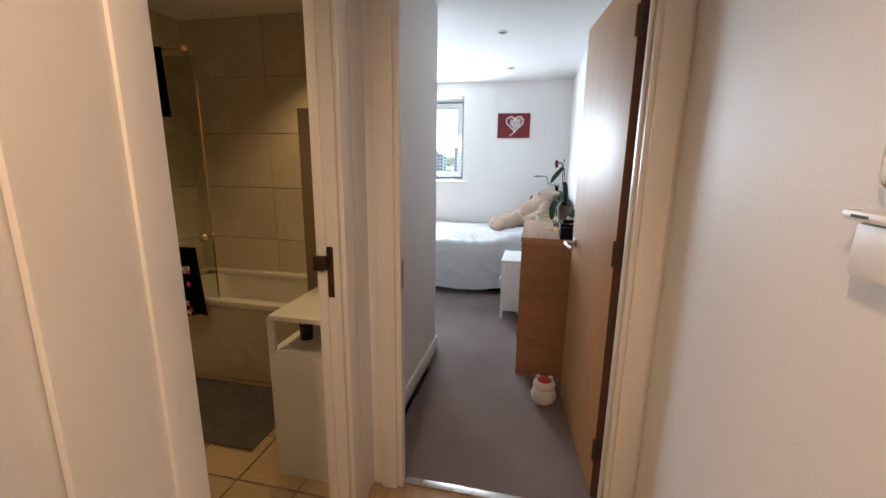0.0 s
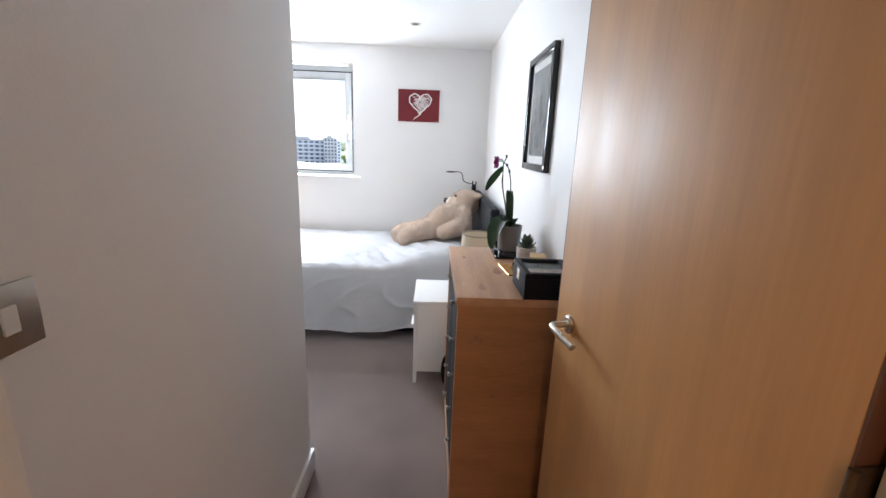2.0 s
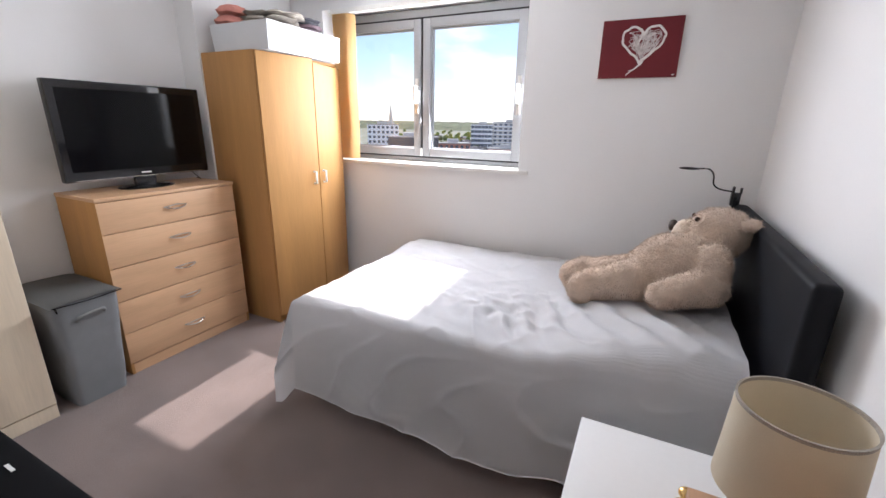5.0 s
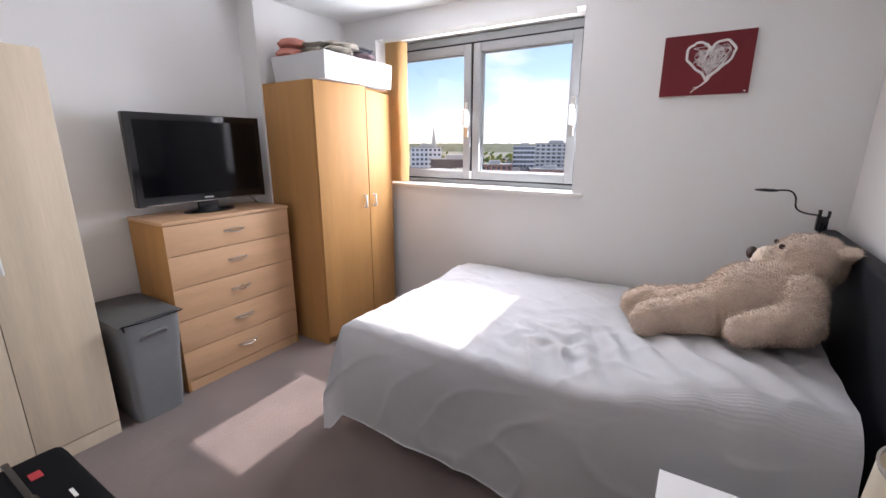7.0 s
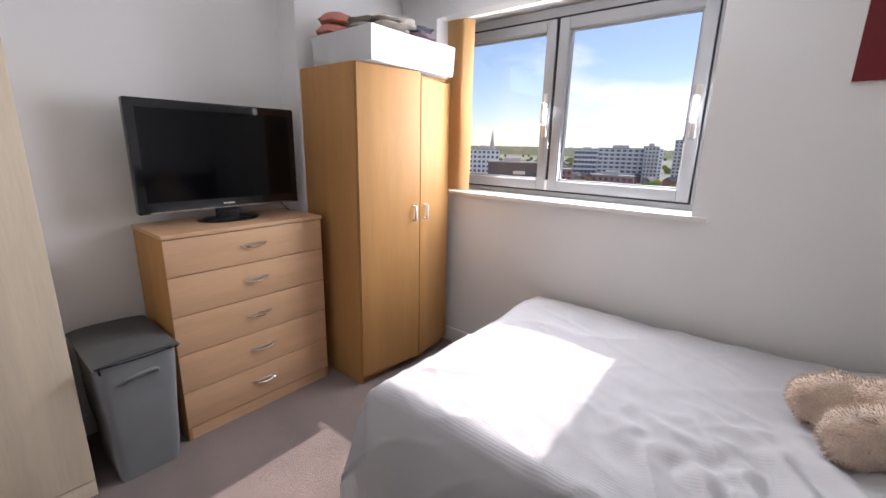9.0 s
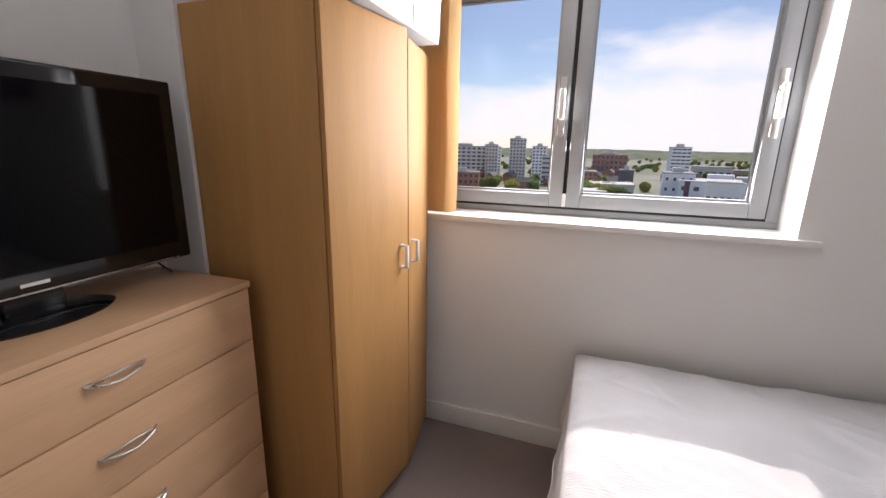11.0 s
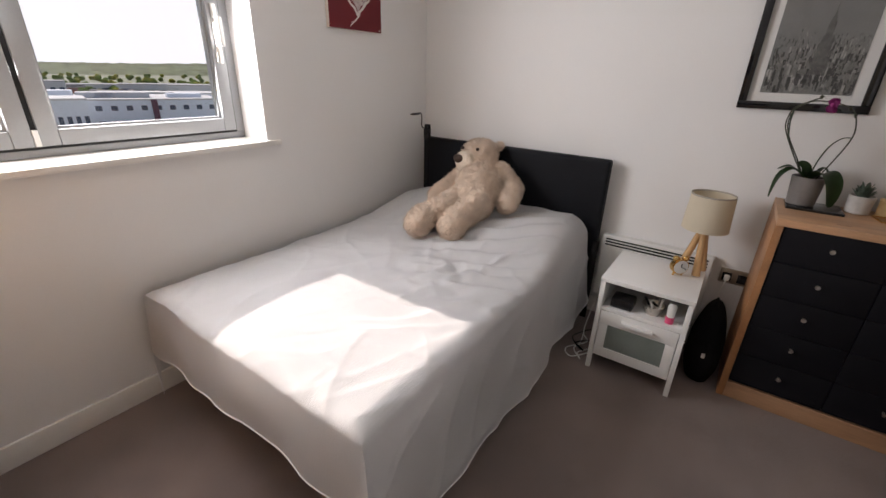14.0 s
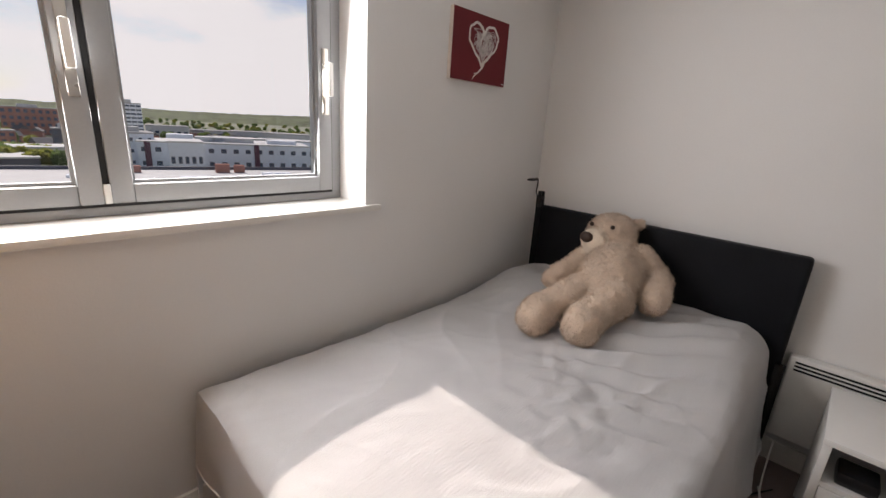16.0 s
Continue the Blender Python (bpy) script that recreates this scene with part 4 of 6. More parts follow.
def wardrobe_pale():
    th = thing("wardrobe", "tall pale maple-effect wardrobe with two doors", "wardrobe", (-2.452, 3.045, 0))
    d, w, top = 0.48, 0.645, 1.83
    part("carcass", B(-d, 0, 0.0, -0.019, w, top, bevel=0.002), PALE, th)
    part("plinth", B(-0.0185, 0.001, 0, -0.006, w - 0.001, 0.072, bevel=0.001), PALE, th)
    for a, b, hy in ((0.002, 0.3235, 0.285), (0.3265, w - 0.001, 0.365)):
        door = part("door", B(-0.0185, a, 0.078, 0.0, b, top - 0.002, bevel=0.002), PALE, th)
        bar_handle(door, (0.0, hy, 0.985), (1, 0, 0), WHITEPLAS, 0.11)


wardrobe_pale()


def hamper():
    th = thing("laundry_hamper", "grey felt laundry hamper with a folding lid", "laundry basket", (-2.62, 3.885, 0))

    def body(u, v):
        a = 2 * math.pi * u
        k = 0.80 + 0.20 * v
        c, s = math.cos(a), math.sin(a)
        e = 0.22
        x = math.copysign(abs(c) ** e, c) * 0.228 * k
        y = math.copysign(abs(s) ** e, s) * 0.145 * k
        o = 0.006 * noise.noise(Vector((x * 8, y * 8, v * 3)))
        return Vector((x + o, y + o, 0.575 * v))
    bm = grid_sheet(bmesh.new(), body, 64, 14)
    bmesh.ops.remove_doubles(bm, verts=bm.verts, dist=0.0005)
    bmesh.ops.holes_fill(bm, edges=bm.edges)
    part("body", bm, GREYFAB, th)

    def lid(u, v):
        x, y = (u - 0.5) * 0.475, (v - 0.5) * 0.305
        return Vector((x, y, 0.588 + 0.008 * noise.noise(Vector((x * 6, y * 6, 1))) - 0.012 * (abs(2 * v - 1) ** 6)))
    bm = grid_sheet(bmesh.new(), lid, 16, 12)
    bmesh.ops.solidify(bm, geom=bm.faces[:], thickness=0.012)
    part("lid", bm, GREYLID, th, "creased grey felt lid")
    part("handle", tube(bmesh.new(), [(0.222, -0.06, 0.475), (0.238, -0.045, 0.497), (0.238, 0.045, 0.507), (0.226, 0.06, 0.487)], 0.008, 8), GREYLID, th, "fabric carry handle")
    part("lid_strap", tube(bmesh.new(), [(0.238, -0.135, 0.58), (0.24, -0.13, 0.55)], 0.004, 6), BLACKPLAS, th)
    part("zip", tube(bmesh.new(), [(0.238, -0.145, 0.576), (0.242, 0, 0.572), (0.238, 0.145, 0.576)], 0.003, 6), BLACKPLAS, th)


hamper()

# storage box and folded textiles on the wardrobe
sb = thing("storage_box", "white fabric underbed storage box on the wardrobe", "storage box", (-2.43, 5.31, 1.851))
bm = grid_sheet(bmesh.new(), lambda u, v: Vector(((0.245 + 0.012 * v) * max(-1, min(1, 1.42 * math.cos(2 * math.pi * u))), (0.325 + 0.012 * v) * max(-1, min(1, 1.42 * math.sin(2 * math.pi * u))), 0.165 * v)), 48, 6)
for v in bm.verts:
    v.co += 0.006 * Vector((noise.noise(v.co * 7), noise.noise(v.co * 7 + Vector((3, 1, 0))), 0.4 * noise.noise(v.co * 5)))
bmesh.ops.remove_doubles(bm, verts=bm.verts, dist=0.0005)
bmesh.ops.holes_fill(bm, edges=bm.edges)
part("body", bm, BOXFAB, sb)
part("seam", tube(bmesh.new(), [(0.258, 0.05, 0.003), (0.262, 0.05, 0.08), (0.264, 0.05, 0.162)], 0.003, 6), BOXFAB, sb)


def heap(name, c, size, material, label, seed, layers=3):
    th = thing(name, label, "blanket", c)
    for i in range(layers):
        def f(u, v, i=i):
            a = 2 * math.pi * u
            r = math.sin(math.pi * (0.04 + 0.92 * v))
            x, y, z = size[0] * r * math.cos(a), size[1] * r * math.sin(a), -math.cos(math.pi * v)
            k = 1 + 0.28 * noise.noise(Vector((x * 9 + seed, y * 9, z + i * 3)))
            return Vector((x * k, y * k + 0.02 * (i - 1), size[2] / layers * (i + 0.5 + 0.52 * z) + 0.014 * noise.noise(Vector((x * 16, y * 16, seed + z * 2)))))
        part("fold", grid_sheet(bmesh.new(), f, 40, 12), material, th)


heap("pink_towel", (-2.58, 5.07, 2.015), (0.095, 0.09, 0.12), PINKTOWEL, "crumpled pink towel on the storage box", 1, 2)
heap("beige_blanket", (-2.42, 5.24, 2.015), (0.19, 0.19, 0.10), BEIGETOWEL, "folded beige knitted blanket on the storage box", 5)
heap("mauve_blanket", (-2.36, 5.50, 2.02), (0.12, 0.12, 0.065), MAUVETOWEL, "folded mauve blanket on the storage box", 9, 2)
heap("grey_blanket", (-2.40, 5.50, 2.085), (0.12, 0.13, 0.045), GREYTOWEL, "dark grey folded blanket on top of the pile", 14, 2)

case = thing("suitcase", "black fabric suitcase standing against the wall", "suitcase", (-1.27, 3.165, 0))
part("shell", B(-0.30, -0.12, 0.03, 0.30, 0.12, 0.605, bevel=0.035, seg=4), BLACKFAB, case)
part("trim", B(-0.304, -0.008, 0.027, 0.304, 0.008, 0.609, bevel=0.003), BLACKPLAS, case)
part("top_handle", tube(bmesh.new(), [(-0.06, 0, 0.605), (-0.055, 0, 0.63), (0.055, 0, 0.63), (0.06, 0, 0.605)], 0.008, 8), BLACKPLAS, case)
part("badge", B(-0.05, 0.06, 0.6045, -0.01, 0.068, 0.607), WHITEPLAS, case, "pale printed mark")
part("tag", B(-0.20, 0.02, 0.6045, -0.165, 0.045, 0.607), REDFAB, case, "small red tag")
for x in (-0.24, 0.24):
    part("wheel", cyl(bmesh.new(), (x - 0.012, 0.06, 0.025), (x + 0.012, 0.06, 0.025), 0.025), BLACKPLAS, case)
    part("wheel", cyl(bmesh.new(), (x - 0.012, -0.06, 0.025), (x + 0.012, -0.06, 0.025), 0.025), BLACKPLAS, case)

# ---------- bedroom door ----------
hinge, end = Vector((0.508, 1.726)), Vector((0.420, 2.528))
dv = end - hinge
door = thing("door_1", "beech veneered flush door standing open", "door", (hinge.x, hinge.y, 0), math.degrees(math.atan2(dv.y, dv.x)), kind="structure")
DW = dv.length
# local x runs from the hinge to the free edge, local +y faces the entry
part("leaf", B(0.004, -0.040, 0.012, DW - 0.004, 0.0, 2.10, bevel=0.0015), DOORWOOD, door)
part("hinge_edge", B(0.0, -0.0395, 0.012, 0.0036, -0.0005, 2.10), DOOREDGE, door, "dark hardwood lipping")
part("free_edge", B(DW - 0.0036, -0.0395, 0.012, DW, -0.0005, 2.10), DOOREDGE, door)
part("latch_plate", B(DW + 0.0003, -0.03, 0.95, DW + 0.0015, -0.010, 1.07), CHROME, door)
for z in (0.20, 1.05, 1.86):
    part("hinge", B(-0.004, -0.038, z, -0.0003, 0.006, z + 0.10, bevel=0.001), WORNSTEEL, door, "tarnished dark steel butt hinge")
    part("hinge_pin", cyl(bmesh.new(), (-0.006, 0.006, z), (-0.006, 0.006, z + 0.10), 0.006, seg=10), WORNSTEEL, door)
hd = part("handle", lathe(bmesh.new(), [(0, 0.012), (0.022, 0.012), (0.026, 0.008), (0.026, 0.0), (0, 0.0)], seg=24), CHROME, door, "brushed nickel lever handle")
hd.matrix_basis = pose(DW - 0.095, 0.0005, 1.0, -90, 0, 0)
bm = tube(bmesh.new(), [(DW - 0.095, 0.012, 1.0), (DW - 0.095, 0.045, 1.0), (DW - 0.103, 0.056, 0.999), (DW - 0.145, 0.055, 0.995), (DW - 0.21, 0.043, 0.987)], 0.0095, 12)
part("lever", bm, CHROME, door)

doorstop = bmesh.new()
ball(doorstop, (0, 0, 0.075), (0.075, 0.07, 0.078), None, 28, 18)
ball(doorstop, (0, 0, 0.155), (0.066, 0.060, 0.050), None, 28, 18)
ball(doorstop, (-0.035, 0.02, 0.196), (0.018, 0.012, 0.016), None, 12, 8)
ball(doorstop, (0.035, 0.02, 0.196), (0.018, 0.012, 0.016), None, 12, 8)
n0 = len(doorstop.faces)
ball(doorstop, (0, 0, 0.172), (0.052, 0.050, 0.038), None, 20, 12)
doorstop.faces.ensure_lookup_table()
for f in doorstop.faces[n0:]:
    f.material_index = 1
for v in doorstop.verts:
    v.co.z *= 0.84
solid("plush_doorstop", doorstop, [WHITEPLUSH, REDFAB], "rounded white plush doorstop with a red top", "doorstop", loc=(0.315, 2.42, 0))
# ---------- wall art ----------
art = thing("canvas_painting", "dark red canvas with a white scribbled heart", "painting", (-0.140, YF, 1.860))
part("canvas", B(-0.208, -0.024, -0.155, 0.208, -0.001, 0.155, bevel=0.003), CANVASEDGE, art, "pale canvas edge")
part("painted_face", B(-0.2065, -0.0262, -0.1535, 0.2065, -0.0242, 0.1535), CANVASRED, art)


def heart(t, k=1.0):
    return Vector((0.0068 * k * 16 * math.sin(t) ** 3 + 0.014, -0.0275, 0.0068 * k * (13 * math.cos(t) - 5 * math.cos(2 * t) - 2 * math.cos(3 * t) - math.cos(4 * t)) + 0.030))


bm = tube(bmesh.new(), [heart(0.1 + 2 * math.pi * i / 40, 1 + 0.03 * math.sin(i * 2.3)) for i in range(40)], 0.0062, 6, 3)
for v in bm.verts:
    v.co.y = -0.0275 + (v.co.y + 0.0275) * 0.35
part("heart_outline", bm, WHITEART, art)
rng = random.Random(8)
bm = bmesh.new()
for i in range(40):
    t0 = rng.uniform(0, 6.28)
    pts = [heart(t0 + j * rng.uniform(0.5, 1.5), rng.uniform(0.25, 0.86)) for j in range(5)]
    tube(bm, pts, 0.0018, 4, 5)
for v in bm.verts:
    v.co.y = -0.0268 + (v.co.y + 0.0275) * 0.3
part("scribble", bm, GREYART, art, "grey scribbled lines inside the heart")
bm = bmesh.new()
for pts in (((0.02, -0.0275, -0.07), (-0.005, -0.0275, -0.10), (-0.04, -0.0275, -0.125), (-0.055, -0.0275, -0.14)), ((0.01, -0.0275, -0.085), (-0.02, -0.0275, -0.11), (-0.045, -0.0275, -0.115)), ((0.0, -0.0275, -0.075), (0.035, -0.0275, -0.045), (0.07, -0.0275, -0.01), (0.095, -0.0275, 0.03)),
            ((0.005, -0.0275, 0.075), (0.0, -0.0275, 0.05), (-0.01, -0.0275, 0.02))):
    tube(bm, pts, 0.005, 6, 5, 0.002)
for v in bm.verts:
    v.co.y = -0.0278 + (v.co.y + 0.0275) * 0.35
ball(bm, (0.012, -0.0275, -0.072), (0.014, 0.002, 0.010))
ball(bm, (0.118, -0.0275, 0.055), (0.004, 0.0015, 0.004))
part("heart_tail", bm, WHITEART, art)
part("signature", B(0.183, -0.0268, -0.145, 0.196, -0.0262, -0.139), WHITEART, art)

pic = thing("framed_print", "grey city skyline print in a wide black frame", "picture", (XR, 3.560, 1.66))
pw, ph = 0.246, 0.288
bm = bmesh.new()
for b in ((-pw, -ph, pw, -ph + 0.035), (-pw, ph - 0.035, pw, ph), (-pw, -ph + 0.035, -pw + 0.035, ph - 0.035), (pw - 0.035, -ph + 0.035, pw, ph - 0.035)):
    box(bm, -0.03, b[0], b[1], -0.001, b[2], b[3], 0.004)
part("frame", bm, GLOSSBLACK, pic, "wide black lacquered frame")
part("mount", B(-0.010, -pw + 0.034, -ph + 0.034, -0.002, pw - 0.034, ph - 0.034), MATBOARD, pic, "white card mount")
a, b = pw - 0.078, ph - 0.074
print_ob = part("print", B(-0.0118, -a, -b, -0.0102, a, b), PRINTSKY, pic, "grey photographic sky")
rng = random.Random(21)
layers = [bmesh.new() for _ in range(3)]
for i in range(620):
    depth = 1 - (i / 620) ** 0.8
    base = -b + 0.262 * depth * rng.uniform(0.92, 1.0)
    near = 1.25 - depth
    y, w = rng.uniform(-a + 0.004, a - 0.004), rng.uniform(0.0018, 0.0062) * near
    h = rng.uniform(0.008, 0.05) * near * (1.5 if rng.random() < 0.12 else 1.0)
    x = -0.0119 - i * 0.0000028
    k = rng.choices((0, 1, 2), (5, 4, 1.1))[0]
    box(layers[k], x - 0.0002, max(-a, y - w), max(-b, base), x, min(a, y + w), min(base + h, 0.085))
    if k == 0 and i % 2:
        for q in range(3):
            zz = base + h * rng.uniform(0.1, 0.9)
            box(layers[2 if q == 0 else 1], x - 0.0004, max(-a, y - w * 0.7), max(-b, zz), x - 0.00022, min(a, y + w * rng.uniform(-0.3, 0.8)), max(-b, zz) + 0.0012)
for layer, m in zip(layers, (PRINTDARK, PRINTMID, PRINTLIGHT)):
    tagged(part("city_blocks", layer, m, print_ob), kind="stuff")
bm = bmesh.new()
for w, z0, z1 in ((0.030, -0.13, -0.03), (0.021, -0.03, 0.03), (0.013, 0.03, 0.085), (0.008, 0.085, 0.105), (0.004, 0.105, 0.125), (0.0014, 0.125, 0.185)):
    box(bm, -0.0146, -0.02 - w, z0, -0.0142, -0.02 + w, z1)
part("tower", bm, PRINTMID, print_ob, "tall stepped tower in the print")
part("glazing", B(-0.019, -pw + 0.034, -ph + 0.034, -0.0175, pw - 0.034, ph - 0.034), PICGLASS, pic).visible_shadow = False

# ---------- things on the black-fronted chest ----------
ZT = 0.955
tray = thing("plant_tray", "gloss black rectangular tray under the orchid pot", "tray", (0.425, 3.395, ZT))
part("tray", B(-0.085, -0.105, 0, 0.085, 0.105, 0.012, bevel=0.003), GLOSSBLACK, tray)
PX, PY, PZ = 0.430, 3.445, ZT + 0.0125
pot = thing("orchid", "potted orchid with one magenta flower on arched stems", "plant", (PX, PY, PZ))
part("pot", lathe(bmesh.new(), [(0, 0), (0.050, 0), (0.054, 0.004), (0.064, 0.125), (0.064, 0.13), (0.058, 0.13), (0.056, 0.11), (0, 0.11)], seg=40), GREYPOT, pot, "grey glazed ceramic pot")
part("soil", lathe(bmesh.new(), [(0.056, 0.111), (0.03, 0.118), (0, 0.12)], seg=24), BROWNNOSE, pot)


def leaf(pts, width, parent, name="leaf", material=LEAF, curl=0.25, up=(0, 0, 1), label=""):
    """A thick tapered leaf along a path."""
    path = smooth_path(pts, 6)
    n = len(path)

    def f(u, v):
        i = min(n - 1, int(round(u * (n - 1))))
        d = (path[min(i + 1, n - 1)] - path[max(i - 1, 0)]).normalized()
        side = d.cross(Vector(up))
        side = side.normalized() if side.length > 1e-3 else Vector((1, 0, 0))
        w = width * (math.sin(math.pi * (0.10 + 0.88 * u)) ** 0.65)
        s = 2 * v - 1
        return path[i] + side * (w * s) + d.cross(side).normalized() * (-curl * w * s * s)
    bm = grid_sheet(bmesh.new(), f, n - 1, 6)
    bmesh.ops.solidify(bm, geom=bm.faces[:], thickness=0.002)
    return part(name, bm, material, parent, label)


leaf([(-0.01, -0.01, 0.125), (-0.05, -0.045, 0.158), (-0.085, -0.075, 0.11), (-0.10, -0.088, 0.022)], 0.048, pot, curl=0.3)
leaf([(-0.01, 0.02, 0.125), (-0.03, 0.07, 0.158), (-0.045, 0.11, 0.12), (-0.05, 0.126, 0.02)], 0.027, pot, curl=0.3)
leaf([(0.0, 0.02, 0.125), (-0.01, 0.08, 0.165), (-0.012, 0.125, 0.148)], 0.026, pot)
leaf([(0.0, 0.005, 0.12), (0.005, 0.022, 0.17), (0.01, 0.055, 0.19)], 0.018, pot, up=(1, 0.1, 0.2))
leaf([(0.0, -0.01, 0.12), (0.012, -0.04, 0.17), (0.005, -0.062, 0.145)], 0.019, pot)
leaf([(0.0, 0.0, 0.12), (-0.008, -0.01, 0.20), (-0.017, -0.03, 0.27), (-0.026, -0.06, 0.308), (-0.03, -0.090, 0.312)], 0.019, pot, up=(0.2, 0.9, 0.4), curl=0.25)
stems = [
    [(0.0, 0.015, 0.11), (-0.012, 0.065, 0.20), (-0.028, 0.125, 0.30), (-0.03, 0.145, 0.37), (-0.035, 0.13, 0.425), (-0.05, 0.08, 0.455), (-0.075, 0.03, 0.455)],
    [(-0.005, 0.015, 0.11), (-0.018, 0.085, 0.22), (-0.032, 0.145, 0.33), (-0.03, 0.15, 0.39), (-0.033, 0.13, 0.43), (-0.03, 0.05, 0.475)],
    [(0.0, -0.02, 0.11), (-0.01, -0.055, 0.20), (-0.025, -0.085, 0.30), (-0.03, -0.085, 0.36), (-0.04, -0.06, 0.42), (-0.06, -0.01, 0.448), (-0.085, 0.017, 0.446)]]
for s in stems:
    part("stem", tube(bmesh.new(), s, 0.0027, 7), STEM, pot)
leaf([(-0.035, 0.135, 0.415), (-0.07, 0.138, 0.37), (-0.10, 0.133, 0.33), (-0.12, 0.128, 0.29)], 0.018, pot, up=(0.4, 0.8, 0.3))
fl = part("flower", ball(bmesh.new(), (-0.087, 0.020, 0.444), (0.010, 0.010, 0.012)), MAGENTA, pot, "deep magenta flower")
for i in range(6):
    a = i * 1.047
    o = Vector((0.35 * math.cos(a), 0.75 * math.cos(a) * 0.5, math.sin(a)))
    leaf([(-0.087, 0.020, 0.444), Vector((-0.092, 0.018, 0.444)) + o * 0.018, Vector((-0.093, 0.018, 0.442)) + o * 0.034], 0.018, fl, "petal", MAGENTA, 0.3, (1, 0.4, 0.2))
for p in ((-0.045, -0.045, 0.432), (-0.036, -0.07, 0.405), (-0.032, 0.06, 0.472)):
    part("bud", ball(bmesh.new(), p, (0.006, 0.006, 0.009), None, 10, 8), STEM, pot)

suc = thing("succulent", "small grey-green succulent in a marbled pot", "plant", (0.477, 3.235, ZT))
part("pot", lathe(bmesh.new(), [(0, 0), (0.040, 0), (0.044, 0.004), (0.047, 0.078), (0.043, 0.08), (0.042, 0.068), (0, 0.068)], seg=32), MARBLE, suc, "marbled white ceramic pot")
for ring, (n, r, z, L) in enumerate(((10, 0.010, 0.074, 0.036), (8, 0.007, 0.082, 0.028), (5, 0.004, 0.088, 0.020))):
    for i in range(n):
        a = 2 * math.pi * i / n + ring * 0.4
        c, s = math.cos(a), math.sin(a)
        leaf([(r * c, r * s, z - 0.01), ((r + L * 0.55) * c, (r + L * 0.55) * s, z + 0.012 + ring * 0.006), ((r + L) * c * 0.95, (r + L) * s * 0.95, z + 0.03 + ring * 0.010)], 0.0095, suc, "leaf", SUCC, 0.4)

rack = thing("wire_rack", "rose-gold wire tray on the chest", "tray", (0.40, 3.10, ZT), 6)
bm = bmesh.new()
for i in range(13):
    tube(bm, [(-0.045, -0.075 + i * 0.0125, 0.006), (0.05, -0.075 + i * 0.0125, 0.006)], 0.0014, 5, 1)
part("bars", bm, GOLD, rack)
part("rim", tube(bmesh.new(), [(-0.05, -0.08, 0.004), (0.055, -0.08, 0.004), (0.055, 0.08, 0.004), (-0.05, 0.08, 0.004), (-0.05, -0.08, 0.004)], 0.003, 6, 1), GOLD, rack)
pouch = thing("glasses_case", "dark blue-black soft case on the wire tray", "case", (0.425, 3.085, ZT + 0.0075), 20)
bm = ball(bmesh.new(), (0, 0, 0.017), (0.030, 0.062, 0.017))
part("body", bm, BLACKFAB, pouch)

mbox = thing("music_box", "small pale plywood hand-cranked music box", "ornament", (0.505, 3.125, ZT), -12)
part("side", B(-0.035, -0.042, 0, -0.030, 0.042, 0.062), BALSA, mbox)
part("side", B(0.030, -0.042, 0, 0.035, 0.042, 0.062), BALSA, mbox)
part("top", B(-0.036, -0.044, 0.0625, 0.036, 0.044, 0.068, bevel=0.001), BALSA, mbox)
part("base", B(-0.0295, -0.042, 0, 0.0295, 0.042, 0.006), BALSA, mbox)
part("drum", cyl(bmesh.new(), (-0.028, 0, 0.032), (0.028, 0, 0.032), 0.018), GOLD, mbox)
part("crank", tube(bmesh.new(), [(-0.036, 0.01, 0.03), (-0.05, 0.01, 0.03), (-0.05, -0.01, 0.045), (-0.06, -0.01, 0.045)], 0.0025, 6, 1), GOLD, mbox)
vial = thing("small_jar", "little dark jar on the chest", "jar", (0.53, 3.03, ZT))
part("jar", lathe(bmesh.new(), [(0, 0), (0.014, 0), (0.015, 0.03), (0.01, 0.034), (0.012, 0.045), (0, 0.045)], seg=16), GLOSSBLACK, vial)


